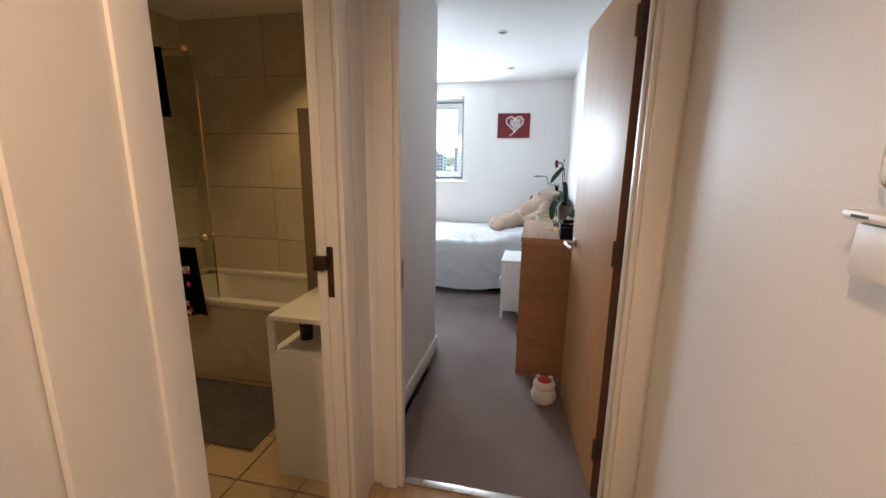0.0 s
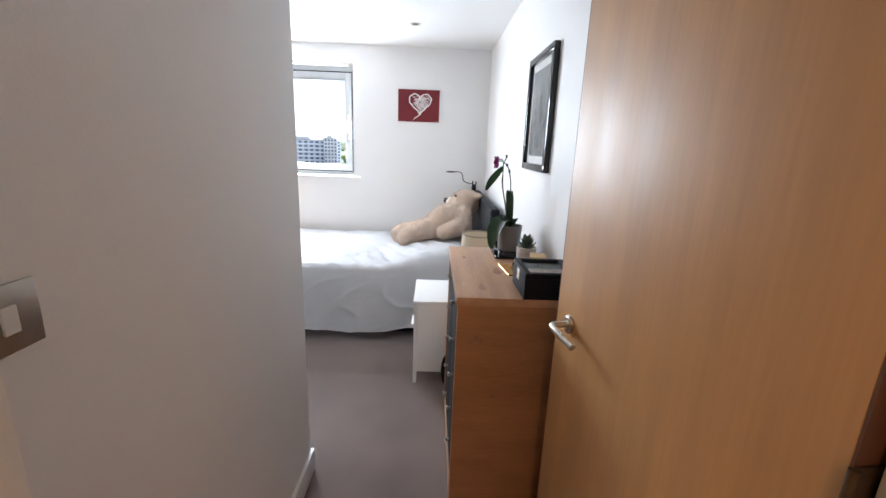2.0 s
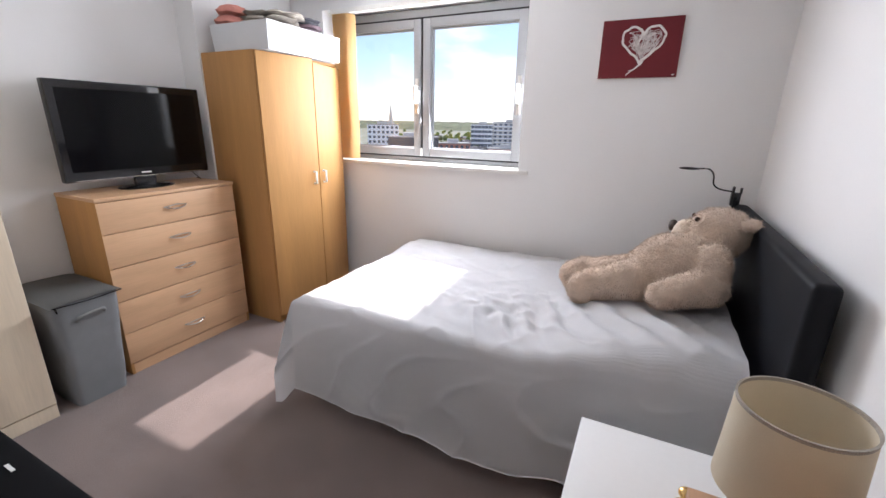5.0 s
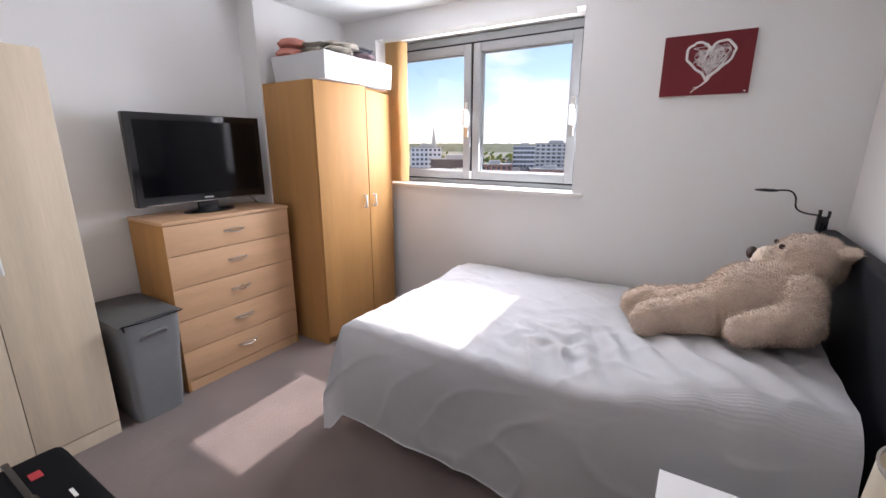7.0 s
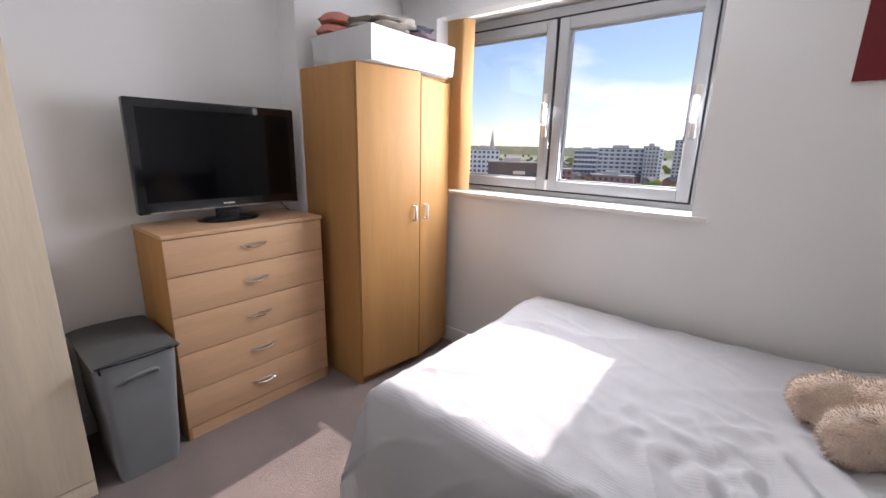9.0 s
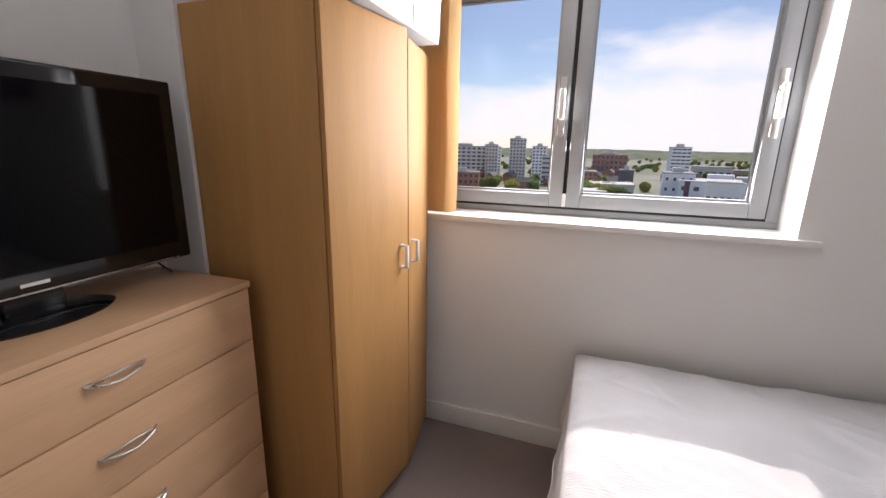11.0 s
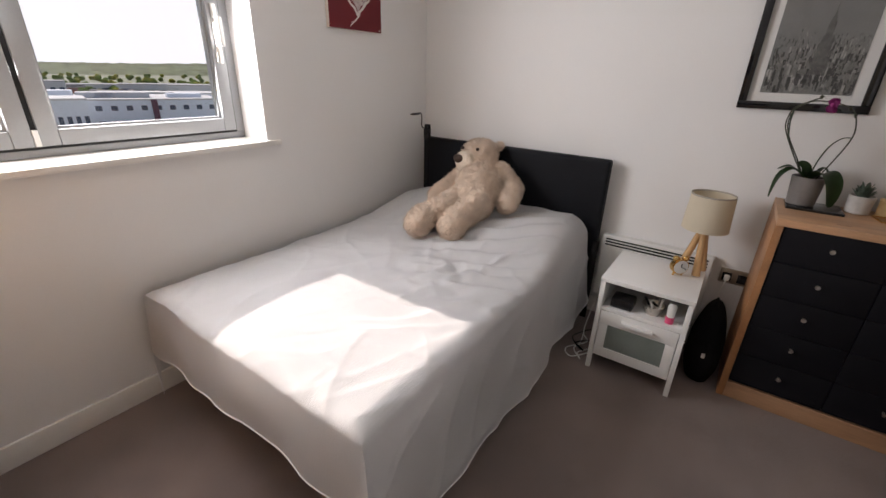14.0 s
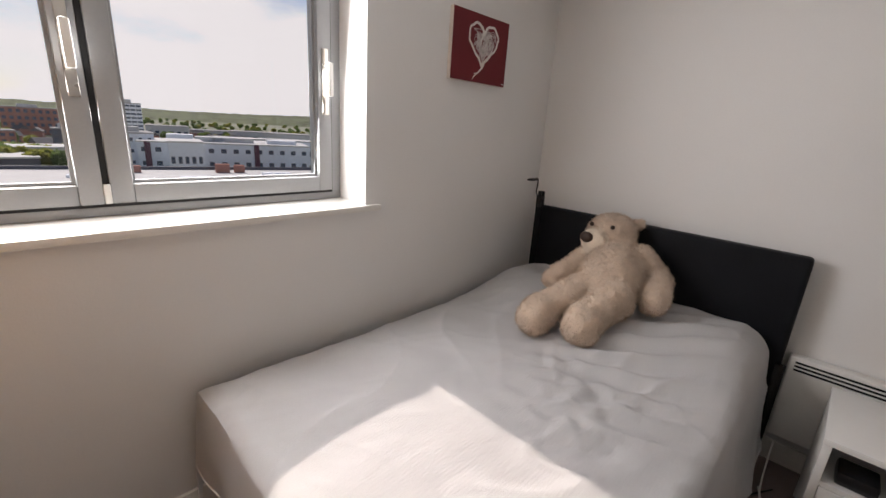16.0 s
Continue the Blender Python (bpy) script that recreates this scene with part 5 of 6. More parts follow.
def jewel_box():
    th = thing("jewellery_box", "black jewellery box with a glass lid", "jewellery box", (0.462, 2.85, ZT))
    w, d, h = 0.098, 0.108, 0.098
    bm = bmesh.new()
    box(bm, -w, -d, 0, w, d, 0.008)
    for b in ((-w, -d, -w + 0.01, d), (w - 0.01, -d, w, d), (-w + 0.01, -d, w - 0.01, -d + 0.01), (-w + 0.01, d - 0.01, w - 0.01, d)):
        box(bm, b[0], b[1], 0.008, b[2], b[3], 0.075, 0.002)
    part("body", bm, LEATHER, th)
    lid = None
    for b in ((-w, -d, -w + 0.022, d), (w - 0.022, -d, w, d), (-w + 0.022, -d, w - 0.022, -d + 0.022), (-w + 0.022, d - 0.022, w - 0.022, d)):
        lid = part("lid_rail", B(b[0], b[1], 0.0765, b[2], b[3], h, bevel=0.003), LEATHER, th)
    part("glass", B(-w + 0.021, -d + 0.021, 0.088, w - 0.021, d - 0.021, 0.090), CLEARGLASS, lid).visible_shadow = False
    part("lining", B(-w + 0.0105, -d + 0.0105, 0.0085, w - 0.0105, d - 0.0105, 0.055), FELT, th, "beige velvet lining")
    for i in range(5):
        y = -d + 0.011 + i * 0.033
        part("divider", B(-w + 0.011, y, 0.0555, w - 0.011, y + 0.003, 0.074), FELT, th)
    for i in range(1, 4):
        x = -w + 0.011 + i * 0.0437
        part("divider", B(x, -d + 0.0145, 0.0555, x + 0.003, -d + 0.142, 0.0738), FELT, th)
    part("clasp", B(-w - 0.004, -0.022, 0.045, -w - 0.0003, 0.022, 0.086, bevel=0.0015), CHROME, th, "silver clasp")
    part("ring", lathe(bmesh.new(), [(0.006, 0), (0.008, 0.002), (0.006, 0.004), (0.005, 0.002), (0.006, 0)], (0.05, -0.02, 0.056), 14), GOLD, th)


jewel_box()

# ---------- round the bedside ----------
heater = thing("panel_heater", "white wall-mounted electric panel heater", "heater", (XR, 4.005, 0))
part("body", B(-0.075, -0.305, 0.17, -0.012, 0.305, 0.585, bevel=0.012, seg=3), WHITEPLAS, heater)
part("bracket", B(-0.012, -0.2, 0.25, -0.0005, 0.2, 0.5), WHITEPLAS, heater)
for i in range(3):
    part("vent_slot", B(-0.0768, -0.28, 0.522 + i * 0.018, -0.0745, 0.28, 0.531 + i * 0.018), BLACKPLAS, heater)
sock = thing("wall_socket", "brushed steel double wall socket", "socket", (XR, 3.585, 0.48))
part("plate", B(-0.006, -0.072, -0.043, -0.0005, 0.072, 0.043, bevel=0.002), STEEL, sock)
for y in (-0.036, 0.036):
    part("insert", B(-0.0075, y - 0.022, -0.03, -0.0062, y + 0.022, 0.02), BLACKPLAS, sock)
    part("switch", B(-0.0105, y - 0.006, 0.022, -0.0062, y + 0.006, 0.036, bevel=0.001), STEEL, sock)
plug = thing("plug", "white plug in the wall socket", "plug", (XR - 0.0105, 3.62, 0.475))
part("body", B(-0.022, -0.014, -0.016, 0.002, 0.014, 0.014, bevel=0.005), WHITEPLAS, plug)
part("cord", tube(bmesh.new(), [(-0.018, 0, -0.012), (-0.05, 0.02, -0.12), (-0.05, 0.05, -0.3), (-0.06, 0.1, -0.463)], 0.003, 6), WHITEPLAS, plug)

bag = thing("backpack", "black fabric backpack slumped on the carpet", "backpack", (0.26, 3.632, 0))


def sack(u, v):
    a = 2 * math.pi * u
    r = math.sin(math.pi * min(1.0, 0.12 + 0.86 * v)) ** 0.45
    x, y, z = 0.145 * r * math.cos(a), 0.085 * r * math.sin(a), 0.43 * v
    o = 0.014 * noise.noise(Vector((x * 12, y * 14, z * 9)))
    return Vector((x * (1.1 - 0.25 * v) + o + 0.03 * v, y * (1.12 - 0.3 * v) + o * 0.3, z + 0.003))


bm = grid_sheet(bmesh.new(), sack, 36, 18)
bmesh.ops.remove_doubles(bm, verts=bm.verts, dist=0.0005)
bmesh.ops.holes_fill(bm, edges=bm.edges)
part("body", bm, BLACKFAB, bag)
part("front_pocket", ball(bmesh.new(), (-0.115, 0, 0.15), (0.035, 0.062, 0.10)), BLACKFAB, bag)
part("top_loop", tube(bmesh.new(), [(-0.02, 0, 0.41), (-0.02, 0.005, 0.45), (0.03, 0.005, 0.45), (0.04, 0, 0.415)], 0.007, 6), BLACKFAB, bag)
part("badge", B(-0.153, -0.008, 0.185, -0.148, 0.008, 0.21), WHITEPLAS, bag, "small pale mark")

for i, pts in enumerate(([(0.10, 4.17, 0.006), (0.02, 4.22, 0.006), (-0.03, 4.19, 0.006), (0.04, 4.25, 0.008), (0.14, 4.24, 0.006), (0.30, 4.27, 0.006)],
                         [(0.06, 4.165, 0.006), (-0.04, 4.24, 0.006), (0.02, 4.29, 0.009), (0.16, 4.21, 0.006), (0.25, 4.26, 0.02), (0.47, 4.27, 0.16)],
                         [(0.20, 4.18, 0.006), (0.10, 4.26, 0.012), (0.05, 4.20, 0.012), (0.16, 4.30, 0.006), (0.33, 4.22, 0.006)])):
    c = new("cable", mesh_of("cable", tube(bmesh.new(), pts, 0.0035, 6), WHITEPLAS if i < 2 else BLACKPLAS))
    tagged(c, "tangled thin cable on the carpet beside the bed", "cable", "cables by the bed")

clip = thing("clip_lamp", "small black clip-on reading lamp with gooseneck", "lamp", (0.450, 5.672, 1.086))
part("clamp", B(-0.022, -0.018, -0.05, 0.022, 0.018, 0.02, bevel=0.004), BLACKPLAS, clip)
part("clamp_lever", B(0.016, -0.012, 0.016, 0.026, 0.012, 0.048, bevel=0.003), BLACKPLAS, clip)
part("clamp_lever", B(-0.020, -0.012, 0.02, -0.008, 0.012, 0.052, bevel=0.003), BLACKPLAS, clip)
part("gooseneck", tube(bmesh.new(), [(-0.02, -0.005, 0.025), (-0.08, -0.02, 0.035), (-0.115, -0.035, 0.06), (-0.125, -0.045, 0.11), (-0.15, -0.055, 0.14), (-0.20, -0.07, 0.144)], 0.004, 8), BLACKPLAS, clip)
bm = ball(bmesh.new(), (-0.245, -0.082, 0.142), (0.052, 0.018, 0.008))
part("head", bm, BLACKPLAS, clip)

# ---------- ceiling spots, switch, thermostat ----------
first = thing("ceiling_spot", "recessed round nickel ceiling spotlight, switched off", "ceiling light", (-0.13, 3.63, H), group="ceiling spots")
part("bezel", lathe(bmesh.new(), [(0.044, 0.0), (0.043, -0.005), (0.033, -0.006), (0.030, 0.0), (0.044, 0.0)], seg=28), CHROME, first)
part("lamp", lathe(bmesh.new(), [(0.029, -0.001), (0.02, -0.003), (0, -0.003)], seg=20), GREYDISPLAY, first)
copy_thing(first, pose(-0.15, 4.98, H))

sw = thing("light_switch", "brushed steel light switch plate on the wall", "switch", (XN, 1.827, 1.253))
part("plate", B(0.0005, -0.044, -0.044, 0.006, 0.044, 0.044, bevel=0.002), STEEL, sw)
part("rocker", B(0.006, -0.010, -0.018, 0.011, 0.010, 0.018, bevel=0.002), WHITEPLAS, sw)
st = thing("strike_plate", "dark tarnished steel strike plate in the door lining", "strike plate", (-0.305, 1.622, 0.99))
part("plate", B(0.0003, -0.012, -0.06, 0.0018, 0.012, 0.06), STEEL, st)
st2 = thing("strike_plate", "tarnished strike plate in the bathroom door lining", "strike plate", (HX - 0.03, BY1, 1.06))
part("plate", B(-0.012, -0.0018, -0.09, 0.012, -0.0003, 0.09), WORNSTEEL, st2)
part("keep", B(-0.05, -0.03, 0.01, -0.005, -0.002, 0.06, bevel=0.006), WORNSTEEL, st2)

th = thing("thermostat", "white wall thermostat with a small grey display", "thermostat", (0.648, 0.662, 1.47), -90)
part("body", B(-0.06, -0.026, -0.05, 0.06, -0.001, 0.06, bevel=0.02, seg=4), WHITEPLAS, th)
part("display", B(-0.03, -0.0285, 0.0, 0.04, -0.0262, 0.03), GREYDISPLAY, th)
ib = thing("wall_box", "white intercom box on the hall wall", "intercom", (0.648, 0.645, 1.378), -90)
part("cover", B(-0.09, -0.045, 0.0, 0.09, -0.001, 0.014, bevel=0.006), WHITEPLAS, ib)
part("body", B(-0.075, -0.035, -0.072, 0.075, -0.001, -0.002, bevel=0.006), WHITEPLAS, ib)
part("marking", B(-0.07, -0.0455, 0.005, -0.04, -0.0445, 0.009), GREYDISPLAY, ib)

# ---------- bathroom ----------
slab("floor_bath", -2.60, -0.4, -0.2, HX - 0.002, 2.93, -0.012, GROUT, "grouted bathroom floor", "floor")
fb = thing("bath_floor_tiles", "beige square floor tiles of the bathroom", "floor tiles", kind="structure")
tm = None
for i in range(7):
    for j in range(10):
        if tm is None:
            tile = part("tile", B(-0.148, -0.148, -0.012, 0.148, 0.148, 0.0, bevel=0.002, seg=1), TILEFLOOR, fb)
            tm = tile.data
        else:
            tile = new("tile", tm)
            tile.parent = fb
        tile.location = (HX - 0.16 - i * 0.303, -0.2 + j * 0.303, 0)
wt = thing("bath_wall_tiles", "large cream wall tiles above the bath", "wall tiles", kind="structure")
tm = None
for i in range(4):
    for j in range(6):
        if tm is None:
            tile = part("tile", B(-0.299, -0.008, -0.199, 0.299, 0.0, 0.199, bevel=0.002, seg=1), TILEWALL, wt)
            tm = tile.data
        else:
            tile = new("tile", tm)
            tile.parent = wt
        tile.location = (-0.86 - i * 0.602, 2.928, 0.2 + j * 0.402)
slab("wall_bath_north", -2.60, 2.929, 0, XN - 0.07, 2.93, H, GROUT, "tiled bathroom end wall", "wall")
wt2 = thing("bath_side_tiles", "cream wall tiles on the bathroom side wall", "wall tiles", kind="structure")
tm = None
for i in range(5):
    for j in range(6):
        if tm is None:
            tile = part("tile", B(0.0, -0.299, -0.199, 0.008, 0.299, 0.199, bevel=0.002, seg=1), TILEWALL, wt2)
            tm = tile.data
        else:
            tile = new("tile", tm)
            tile.parent = wt2
        tile.location = (-2.449, 2.62 - i * 0.602, 0.2 + j * 0.402)

tub = thing("bathtub", "white bathtub with a cream side panel", "bathtub", (-1.76, 2.56, 0))
bm = bmesh.new()
for b in ((-0.67, -0.36, 0.67, -0.28), (-0.67, 0.28, 0.67, 0.355), (-0.67, -0.28, -0.58, 0.28), (0.58, -0.28, 0.67, 0.28)):
    box(bm, b[0], b[1], 0.51, b[2], b[3], 0.55, 0.012)
part("rim", bm, ENAMEL, tub)
bm = lathe(bmesh.new(), [(0.0, 0.12), (0.5, 0.13), (0.58, 0.25), (0.64, 0.52)], seg=40)
for v in bm.verts:
    v.co.x, v.co.y = max(-0.6, min(0.6, v.co.x * 1.05)), max(-0.29, min(0.29, v.co.y * 0.62))
part("basin", bm, ENAMEL, tub)
part("side_panel", B(-0.67, -0.345, 0.01, 0.67, -0.33, 0.51), TILEWALL, tub, "cream bath panel")
slab("bath_partition", -1.085, 2.20, 0, XN - 0.075, 2.30, 1.70, PANELGREY, "taupe half-height partition at the end of the bath", "partition", 0.004)

scr = thing("shower_screen", "clear glass shower screen on the bath edge", "shower screen", (-1.74, 2.235, 0))
part("glass", B(-0.66, 0.0, 0.556, 0.0, 0.006, 2.0), SHOWERGLASS, scr)
part("edge_strip", B(0.0, -0.001, 0.556, 0.006, 0.007, 2.0), BRASS, scr)
part("rail", cyl(bmesh.new(), (-0.68, -0.03, 2.03), (-0.03, -0.03, 2.03), 0.009), BRASS, scr)
part("rail_end", ball(bmesh.new(), (-0.03, -0.03, 2.03), 0.03), BRASS, scr)
part("knob", ball(bmesh.new(), (-0.03, -0.03, 0.95), 0.028), BRASS, scr)
part("hook_arm", cyl(bmesh.new(), (-0.03, -0.03, 0.95), (-0.02, 0.0, 0.95), 0.008), BRASS, scr)


def hanging_cloth(name, label, category, x, y, z0, z1, w, material):
    th = thing(name, label, category, (x, y, z0))
    bm = grid_sheet(bmesh.new(), lambda u, v: Vector(((u - 0.5) * w * (1.15 - 0.35 * v), -0.012 * math.sin(u * 14) * (1.1 - v) - 0.03 * math.sin(math.pi * u) * (1 - 0.6 * v), v * (z1 - z0))), 24, 14)
    bmesh.ops.solidify(bm, geom=bm.faces[:], thickness=0.01)
    part("cloth", bm, material, th)
    return th


hanging_cloth("dark_towel", "dark towel hung over the shower rail", "towel", -1.97, 2.195, 1.66, 2.04, 0.16, BLACKFAB)
hb = hanging_cloth("wash_bag", "black and white patterned bag hung by the bath", "bag", -1.89, 2.15, 0.47, 0.90, 0.25, BLACKFAB)
rng = random.Random(4)
for i in range(26):
    px, pz = rng.uniform(-0.10, 0.10), rng.uniform(0.02, 0.36)
    part("print_patch", B(px - 0.011, -0.068, pz - 0.012, px + 0.011, -0.062, pz + 0.012), WHITEPLAS if i % 3 else PINKPLAS, hb)

rug = thing("bath_mat", "grey shaggy bath mat on the tiled floor", "bath mat", (-1.52, 1.90, 0))
bm = grid_sheet(bmesh.new(), lambda u, v: Vector(((u - 0.5) * 0.82, (v - 0.5) * 0.52, 0.018 + 0.006 * noise.noise(Vector((u * 40, v * 30, 0))) - 0.014 * max(0, abs(2 * u - 1) - 0.96) / 0.04 - 0.0)), 60, 40)
bmesh.ops.solidify(bm, geom=bm.faces[:], thickness=0.016)
part("mat", bm, MATRUG, rug)

cab = thing("bathroom_cabinet", "white bathroom storage cabinet with an open niche", "cabinet", (-0.562, 1.70, 0))
part("top", B(-0.318, -0.16, 0.765, 0.0, 0.34, 0.787, bevel=0.003), WHITELAM, cab)
part("side_panel", B(-0.33, -0.155, 0.0, -0.005, -0.137, 0.60, bevel=0.001), WHITELAM, cab)
part("side_panel", B(-0.33, 0.315, 0.0, -0.005, 0.333, 0.7645), WHITELAM, cab)
part("corner_post", B(-0.33, -0.155, 0.6005, -0.30, -0.137, 0.7645), WHITELAM, cab)
part("shelf", B(-0.325, -0.15, 0.602, -0.005, 0.3145, 0.62), WHITELAM, cab)
part("front_panel", B(-0.33, -0.1365, 0.08, -0.312, 0.3145, 0.60), WHITELAM, cab)
part("plinth", B(-0.31, -0.13, 0.0, -0.29, 0.3145, 0.07), PANELGREY, cab)
nb = thing("toiletries_cup", "cup of toiletries in the cabinet niche", "cup", (-0.80, 1.70, 0.6205))
part("cup", lathe(bmesh.new(), [(0, 0), (0.028, 0), (0.032, 0.08), (0.029, 0.08), (0.026, 0.005), (0, 0.005)], seg=20), BLACKPLAS, nb)
for i in range(4):
    part("brush", cyl(bmesh.new(), (0.01 * math.cos(i * 1.6), 0.01 * math.sin(i * 1.6), 0.006), (0.028 * math.cos(i * 1.6), 0.028 * math.sin(i * 1.6), 0.15), 0.004, seg=8), (REDFAB, BLACKPLAS, WHITEPLAS, BRASS)[i], nb)

# ---------- outside ----------
GZ = -29.0
GROUND = mat("city_ground", (0.30, 0.29, 0.24), 0.95, var=0.5, scale=0.02, grain=0.25, bump=0.0, dark=(0.13, 0.16, 0.07))
WHITEWALL = mat("pale_blue_cladding", (0.84, 0.88, 0.94), 0.6, var=0.1, scale=0.05, grain=0.8, bump=0.0)
GREYWALL = mat("grey_concrete", (0.62, 0.62, 0.62), 0.8, var=0.2, scale=0.08, grain=0.9, bump=0.0)
BRICK = mat("red_brick_far", (0.42, 0.20, 0.16), 0.9, var=0.25, scale=0.1, grain=2.0, bump=0.0)
DARKWALL = mat("dark_cladding", (0.10, 0.10, 0.125), 0.6, var=0.25, scale=0.1, grain=1.0, bump=0.0)
ROOF = mat("flat_roof_felt", (0.40, 0.39, 0.39), 0.9, var=0.25, scale=0.05, grain=0.6, bump=0.0)
FARGLASS = mat("far_window_glass", (0.09, 0.12, 0.17), 0.15, var=0.3, scale=0.2, grain=1.0, bump=0.0)
TREE = translucent("foliage", (0.11, 0.16, 0.06), 0.55, (0.26, 0.36, 0.12))
TREEY = translucent("spring_foliage", (0.19, 0.21, 0.05), 0.55, (0.45, 0.46, 0.12))
PALEROOF = mat("pale_sheet_roof", (0.62, 0.61, 0.60), 0.7, var=0.15, scale=0.06, grain=0.7, bump=0.0)
MAROON = mat("maroon_cladding", (0.16, 0.07, 0.10), 0.7, var=0.2, scale=0.2, grain=1.0, bump=0.0)
HILL = mat("wooded_hill", (0.16, 0.185, 0.095), 1.0, var=0.75, scale=0.035, grain=0.3, bump=0.0)
BARK = mat("bark", (0.07, 0.05, 0.035), 0.9, var=0.3, bump=0.1)

bm = bmesh.new()
grid_sheet(bm, lambda u, v: Vector(((u - 0.5) * 6000, 20 + v * 4500, GZ)), 12, 12)
solid("ground", bm, GROUND, "city ground of grass, roofs and roads far below", "ground", "structure")
for k, (d, hgt, seed) in enumerate(((1500, 34, 2), (2400, 52, 7))):
    bm = grid_sheet(bmesh.new(), lambda u, v: Vector(((u - 0.5) * d * 2.4, d + 260 * v, GZ - 1 + (hgt * (0.62 + 0.5 * noise.noise(Vector((u * 6, seed, 0)))) + 6 * noise.noise(Vector((u * 160, v * 9, seed)))) * math.sin(math.pi * min(1, 0.02 + v * 0.62)))), 320, 10)
    solid("hill", bm, HILL, "low wooded hill on the horizon", "hill", "structure")


def bearing(az, d):
    """A place outside, by its bearing from the window wall and its distance."""
    return -1.4 + d * math.sin(radians(az)), 4.0 + d * math.cos(radians(az))


def building(az, d, width, depth, height, storeys, bays, wall_m, label, turn=0.0, balconies=False, roof_m=None, plant=True, ww=0.55, wh=0.5):
    x, y = bearing(az, d)
    th = thing("office_building" if not balconies else "apartment_building", label, "building", (x, y, GZ), -az + turn)
    part("wall", B(-width / 2, 0, 0, width / 2, depth, height), wall_m, th)
    part("roof", B(-width / 2 - 0.3, -0.3, height, width / 2 + 0.3, depth + 0.3, height + 0.7), roof_m or ROOF, th)
    if plant:
        part("roof_plant", B(-width * 0.2, depth * 0.3, height + 0.7, width * 0.15, depth * 0.7, height + 3.2), GREYWALL, th)
    sh, bw = height / storeys, width / bays
    pane_mesh = None
    for s in range(storeys):
        for b in range(bays):
            cx, cz = -width / 2 + (b + 0.5) * bw, (s + 0.5) * sh
            if pane_mesh is None:
                p = part("window", B(-bw * ww / 2, -0.12, -sh * wh / 2, bw * ww / 2, 0.1, sh * wh / 2), FARGLASS, th)
                pane_mesh = p.data
            else:
                p = new("window", pane_mesh)
                p.parent = th
            p.location = (cx, 0, cz)
        if balconies:
            part("balcony", B(-width / 2 + bw * 0.3, -1.6, s * sh - 0.2, width / 2 - bw * 0.3, -0.13, s * sh + 0.75), WHITEWALL, th)
    return th


long_block = building(18.5, 262, 84, 30, 14, 2, 14, WHITEWALL, "long pale blue two-storey office building with square windows", 0, roof_m=PALEROOF, ww=0.42, wh=0.32)
for x in (-37.5, 13.5):
    part("stair_bay", B(x - 1.3, -0.5, 0, x + 1.3, -0.14, 14.4), MAROON, long_block, "maroon clad stair bay")
for x, w, d, h in ((-24, 12, 9, 3.4), (-6, 7, 6, 2.2), (28, 16, 8, 2.0)):
    part("roof_unit", B(x - w / 2, 9, 14.7, x + w / 2, 9 + d, 14.7 + h), WHITEWALL, long_block)
building(9.4, 275, 16, 24, 17.5, 3, 4, WHITEWALL, "pale blue stair block beside the long offices", 4, ww=0.35, wh=0.3)
building(9.3, 420, 15, 15, 33, 11, 4, WHITEWALL, "pale slab tower block with banded windows", 12, ww=0.85, wh=0.45)
building(-10, 430, 16, 14, 39, 12, 5, GREYWALL, "grey residential tower block", 0)
building(-13.4, 430, 12, 14, 33, 10, 4, GREYWALL, "grey residential tower block, the lower one", 6)
building(-7.2, 440, 14, 14, 32, 10, 4, WHITEWALL, "white residential tower block", -4)
building(-16.8, 440, 42, 16, 31, 8, 8, GREYWALL, "grey apartment block with rows of white balconies", 0, True)
building(-13.2, 500, 18, 14, 31, 9, 5, WHITEWALL, "white flats behind the apartment block", 0)
building(-20.8, 470, 26, 16, 28.5, 6, 7, WHITEWALL, "pale glazed office block", 0, ww=0.9, wh=0.6)
building(-24.5, 300, 22, 14, 16, 4, 6, BRICK, "red brick office block", 5)
building(-17.5, 300, 26, 12, 13, 3, 7, BRICK, "low red brick block beside the road", -5)
building(-30.0, 290, 34, 16, 20, 4, 7, DARKWALL, "dark clad building with a white sign", 0, ww=0.3, wh=0.2)
building(-34, 420, 30, 16, 27, 6, 7, WHITEWALL, "pale office block among roofs", 0)
building(-1.5, 330, 20, 12, 14, 4, 6, BRICK, "red brick flats among trees", 5)
building(-4.8, 380, 26, 14, 24, 6, 7, GREYWALL, "grey banded office block", 0, ww=0.95, wh=0.4)
building(1.5, 560, 40, 18, 24, 4, 8, BRICK, "brick and white terrace on the rise", 0)
building(3.6, 330, 10, 10, 16, 4, 3, DARKWALL, "dark grey stair tower", 0)
for az, d, w in ((22, 520, 60), (16, 620, 70), (25.5, 480, 40), (12.5, 560, 40), (28, 400, 30)):
    building(az, d, w, 30, 8 + (w % 7), 1, 6, GREYWALL, "low grey warehouse with a shallow roof", 0, plant=False, wh=0.2)
for az, d, w, h, wall_m, name in ((14.0, 235, 14, 16, WHITEWALL, "pale blue corner block"), (26.0, 300, 26, 15, WHITEWALL, "pale blue workshop with a flat roof"), (21.5, 360, 90, 10, PALEROOF, "long pale warehouse with a sheet roof"),
                             (24.0, 430, 110, 9, PALEROOF, "wide white warehouse with a sheet roof"), (2.0, 280, 26, 9, GREYWALL, "low grey depot below the trees"), (-1.0, 250, 22, 7, DARKWALL, "low dark shed beside the depot")):
    building(az, d, w, 22, h, 1, 5, wall_m, name, 2, plant=False, roof_m=PALEROOF, wh=0.2)
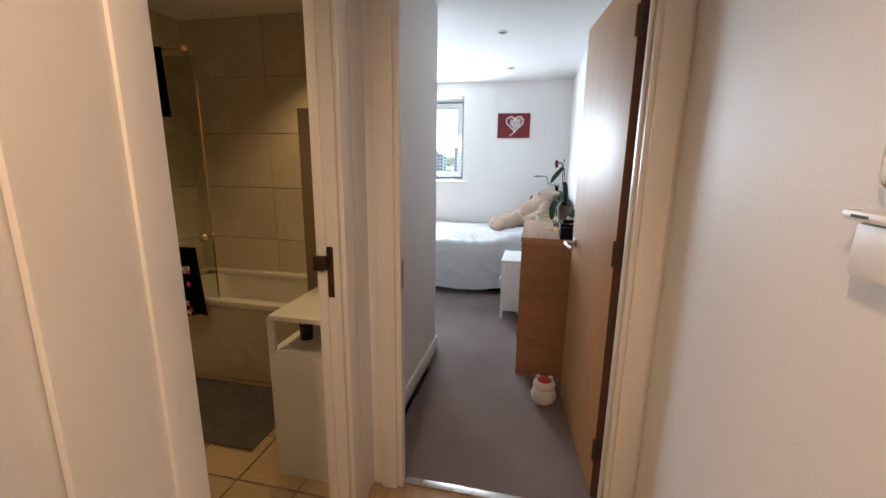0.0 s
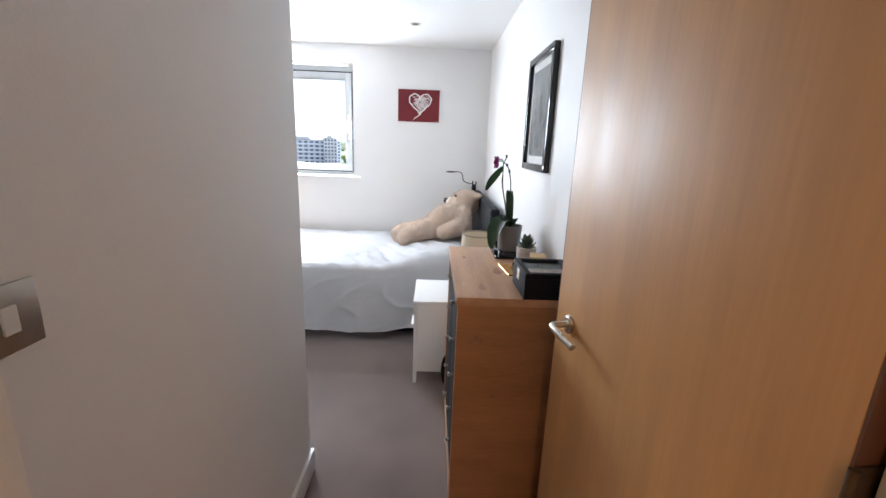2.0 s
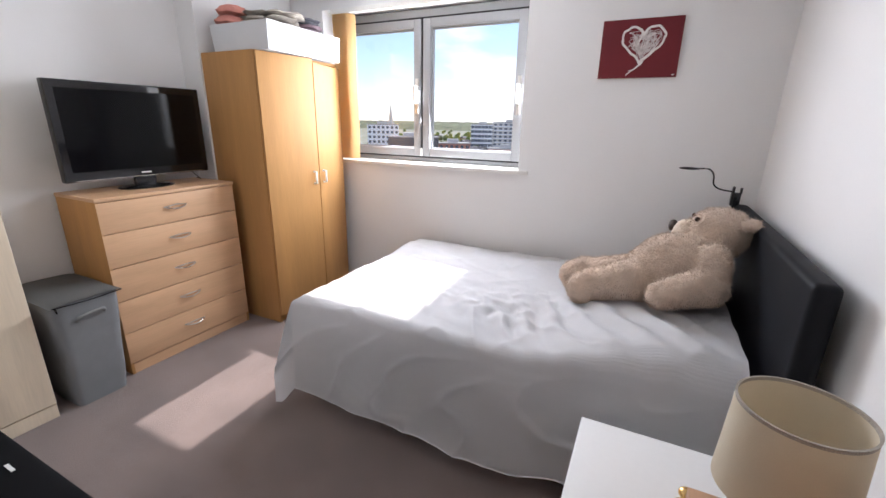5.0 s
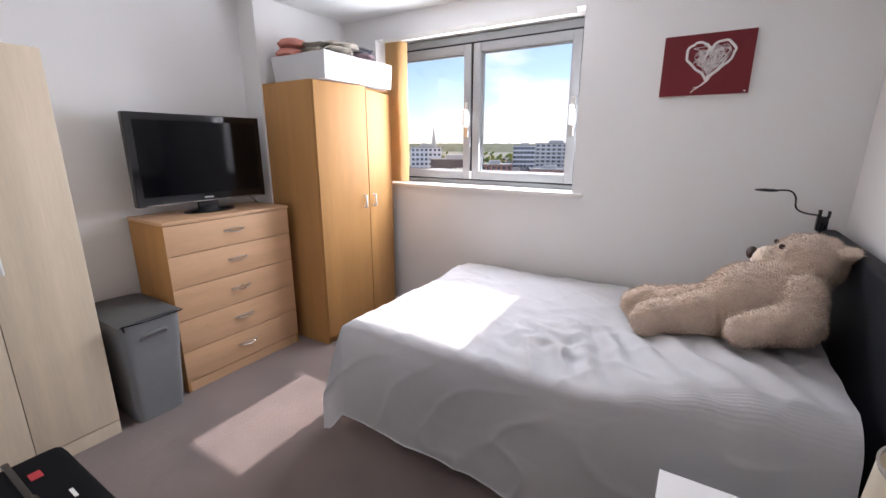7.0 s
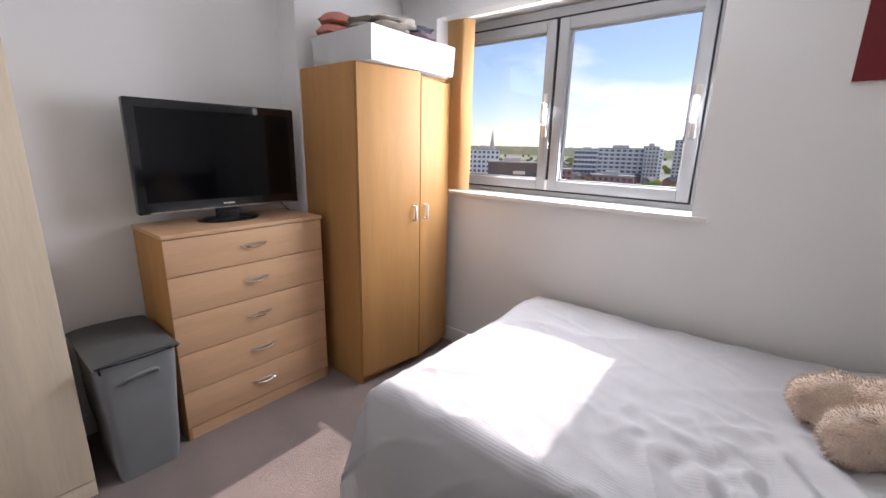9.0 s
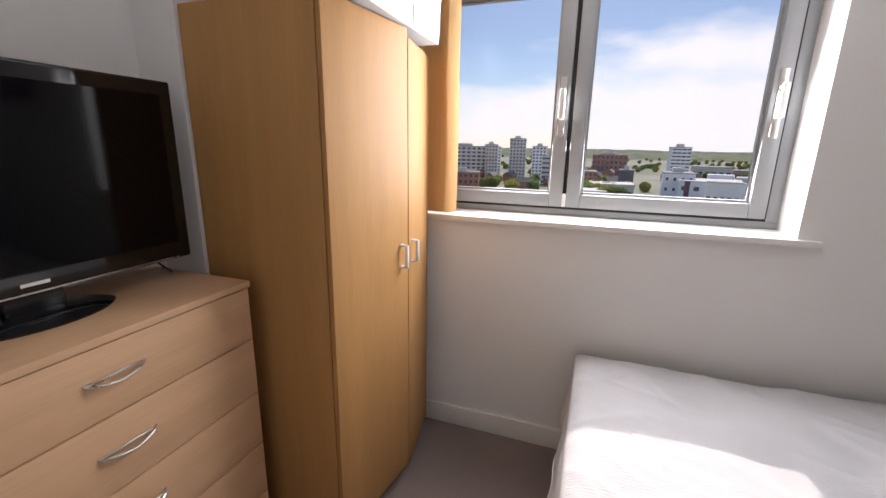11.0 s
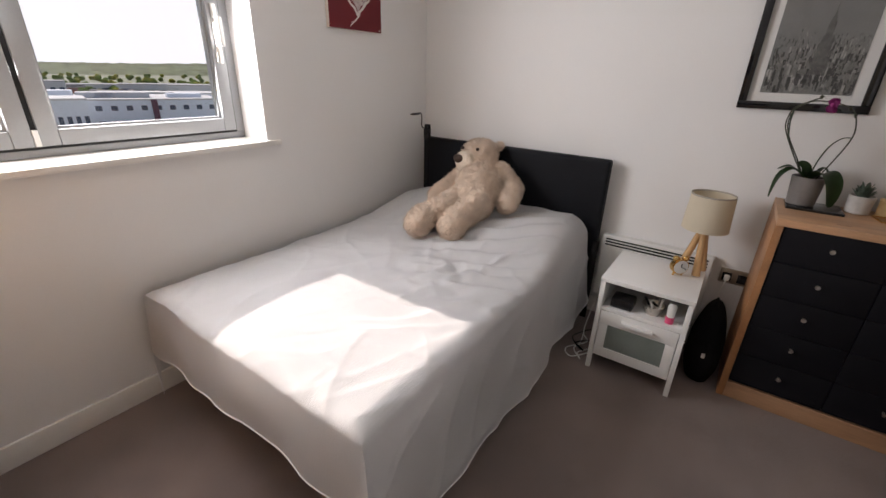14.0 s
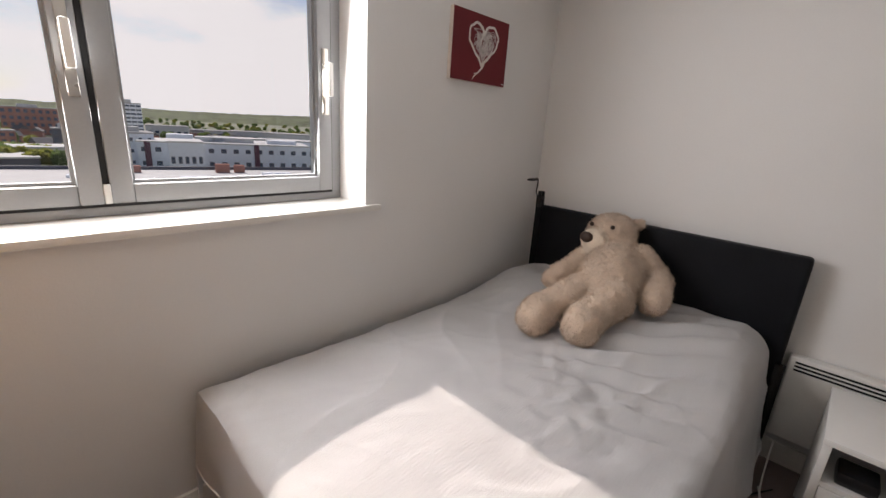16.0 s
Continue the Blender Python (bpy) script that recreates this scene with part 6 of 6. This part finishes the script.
near = thing("flat_roofed_building", "nearby low building with a pale flat roof and parapet", "building", (*bearing(14.0, 92), GZ), -14)
part("wall", B(-55, 0, 0, 55, 40, 15.2), BRICK, near)
part("roof", B(-54.6, 0.4, 15.2, 54.6, 39.6, 15.4), PALEROOF, near, "pale weathered flat roof")
part("parapet", B(-55, 39.4, 15.2, 55, 40, 16.2), DARKWALL, near, "dark capped parapet")
for x, w in ((-11, 1.6), (7.5, 3.4), (11.5, 2.6)):
    part("chimney", B(x - w / 2, 33, 15.4, x + w / 2, 34.4, 16.6 + 0.3 * w, bevel=0.08), BRICK, near, "red brick chimney stack")
for x, y, w in ((-20, 24, 5), (1, 20, 6), (20, 27, 7), (32, 22, 4)):
    part("skylight", B(x - w / 2, y, 15.4, x + w / 2, y + 2.4, 16.0, bevel=0.1), WHITEWALL, near, "white roof light")
SLATE = mat("slate_roof", (0.16, 0.15, 0.155), 0.8, var=0.3, scale=0.3, grain=3, bump=0.0, rand=0.3)
house = thing("house", "small brick house with a pitched slate roof", "house", (*bearing(-9, 330), GZ), 20, group="far houses")
part("wall", B(-7, -4, 0, 7, 4, 5.5), BRICK, house)
bm = bmesh.new()
r0 = [bm.verts.new(c) for c in ((-7.4, -4.5, 5.3), (7.4, -4.5, 5.3), (7.4, 4.5, 5.3), (-7.4, 4.5, 5.3), (-7.4, 0, 8.6), (7.4, 0, 8.6))]
for f in ((0, 1, 5, 4), (2, 3, 4, 5), (0, 4, 3), (1, 2, 5), (0, 3, 2, 1)):
    bm.faces.new([r0[i] for i in f])
part("roof", bm, SLATE, house)
for x in (-4.5, -1.5, 1.5, 4.5):
    for z in (1.6, 4.1):
        part("window", B(x - 0.6, -4.1, z - 0.7, x + 0.6, -3.95, z + 0.7), FARGLASS, house)
rng = random.Random(31)
for i in range(70):
    az, d = rng.uniform(-36, 30), rng.uniform(300, 760)
    if d < 430 and 4 < az < 30:
        d += 200
    copy_thing(house, pose(*bearing(az, d), GZ, 0, 0, rng.choice((20, -15, 75, -60)) + rng.uniform(-6, 6)))
sg = thing("sign", "white sign on the dark building", "sign", (*bearing(-29.2, 288.5), GZ + 12.5), 29)
part("panel", B(-4, -0.5, 0, 4, -0.2, 2.2), WHITEPLAS, sg)

x, y = bearing(-33.0, 610)
church = thing("church_spire", "slender stone church spire above the roofs", "church", (x, y, GZ))
part("tower", B(-3.6, -3.6, 0, 3.6, 3.6, 29), GREYWALL, church)
part("spire", cyl(bmesh.new(), (0, 0, 29), (0, 0, 54), 3.6, 0.1, 8), GREYWALL, church)


def make_tree(seed, foliage):
    rng = random.Random(seed)
    th = thing("tree", "leafy spring tree standing among the buildings", "tree", (0, 0, 0), group="city trees")
    bm = cyl(bmesh.new(), (0, 0, 0), (0.2, 0, 5), 0.45, 0.22, 8)
    for i in range(5):
        a = i * 1.3
        cyl(bm, (0.15, 0, 3.2 + 0.4 * i), (2.6 * math.cos(a), 2.6 * math.sin(a), 6.5 + 0.5 * i), 0.16, 0.05, 6)
    part("trunk", bm, BARK, th)
    verts, faces = [], []
    for i in range(900):
        a, b, r = rng.uniform(0, 6.28), rng.uniform(-1, 1), rng.uniform(0.55, 1.0) ** 0.5
        lump = 1 + 0.35 * noise.noise(Vector((math.cos(a) * 2, math.sin(a) * 2, b * 2 + seed)))
        c = Vector((4.0 * r * lump * math.cos(a) * math.sqrt(1 - b * b), 4.0 * r * lump * math.sin(a) * math.sqrt(1 - b * b), 7.5 + 3.6 * r * lump * b))
        q = Euler((rng.uniform(0, 6), rng.uniform(0, 6), rng.uniform(0, 6))).to_matrix()
        s = rng.uniform(0.3, 0.6)
        k = len(verts)
        verts += [c + q @ Vector(o) * s for o in ((-1, -0.6, 0), (1, -0.6, 0.2), (0.9, 0.7, 0), (-0.8, 0.8, 0.3))]
        faces.append((k, k + 1, k + 2, k + 3))
    data = bpy.data.meshes.new("crown")
    data.from_pydata(verts, [], faces)
    data.materials.append(foliage)
    cr = new("crown", data)
    cr.parent = th
    return th


kinds = [make_tree(1, TREE), make_tree(2, TREEY), make_tree(3, TREE)]
rng = random.Random(12)
spots = [(-22.7, 285), (-21.5, 300), (-23.3, 310), (-20.3, 290), (-18.5, 330), (-14.5, 320), (-27.5, 300), (-26, 330), (-13.5, 300)]
spots += [(rng.uniform(-1.5, 4.0), rng.uniform(255, 310)) for _ in range(18)]
spots += [(rng.uniform(-14, -5), rng.uniform(270, 400)) for _ in range(10)]
spots += [(rng.uniform(12, 30), rng.uniform(340, 1100)) for _ in range(70)]
spots += [(rng.uniform(-34, 8), rng.uniform(330, 1000)) for _ in range(60)]
spots += [(rng.uniform(11, 30), rng.uniform(318, 410)) for _ in range(40)]
spots += [(rng.uniform(-34, 32), rng.uniform(700, 1450)) for _ in range(190)]
for i, (az, d) in enumerate(spots):
    x, y = bearing(az, d)
    m = pose(x, y, GZ - (3.6 if d > 315 else 1.0), 0, 0, rng.uniform(0, 360))
    src = kinds[1 if 0 <= az <= 4 and i % 2 else i % 3]
    if i < 3:
        kinds[i].matrix_world = m
    else:
        copy_thing(src, m)
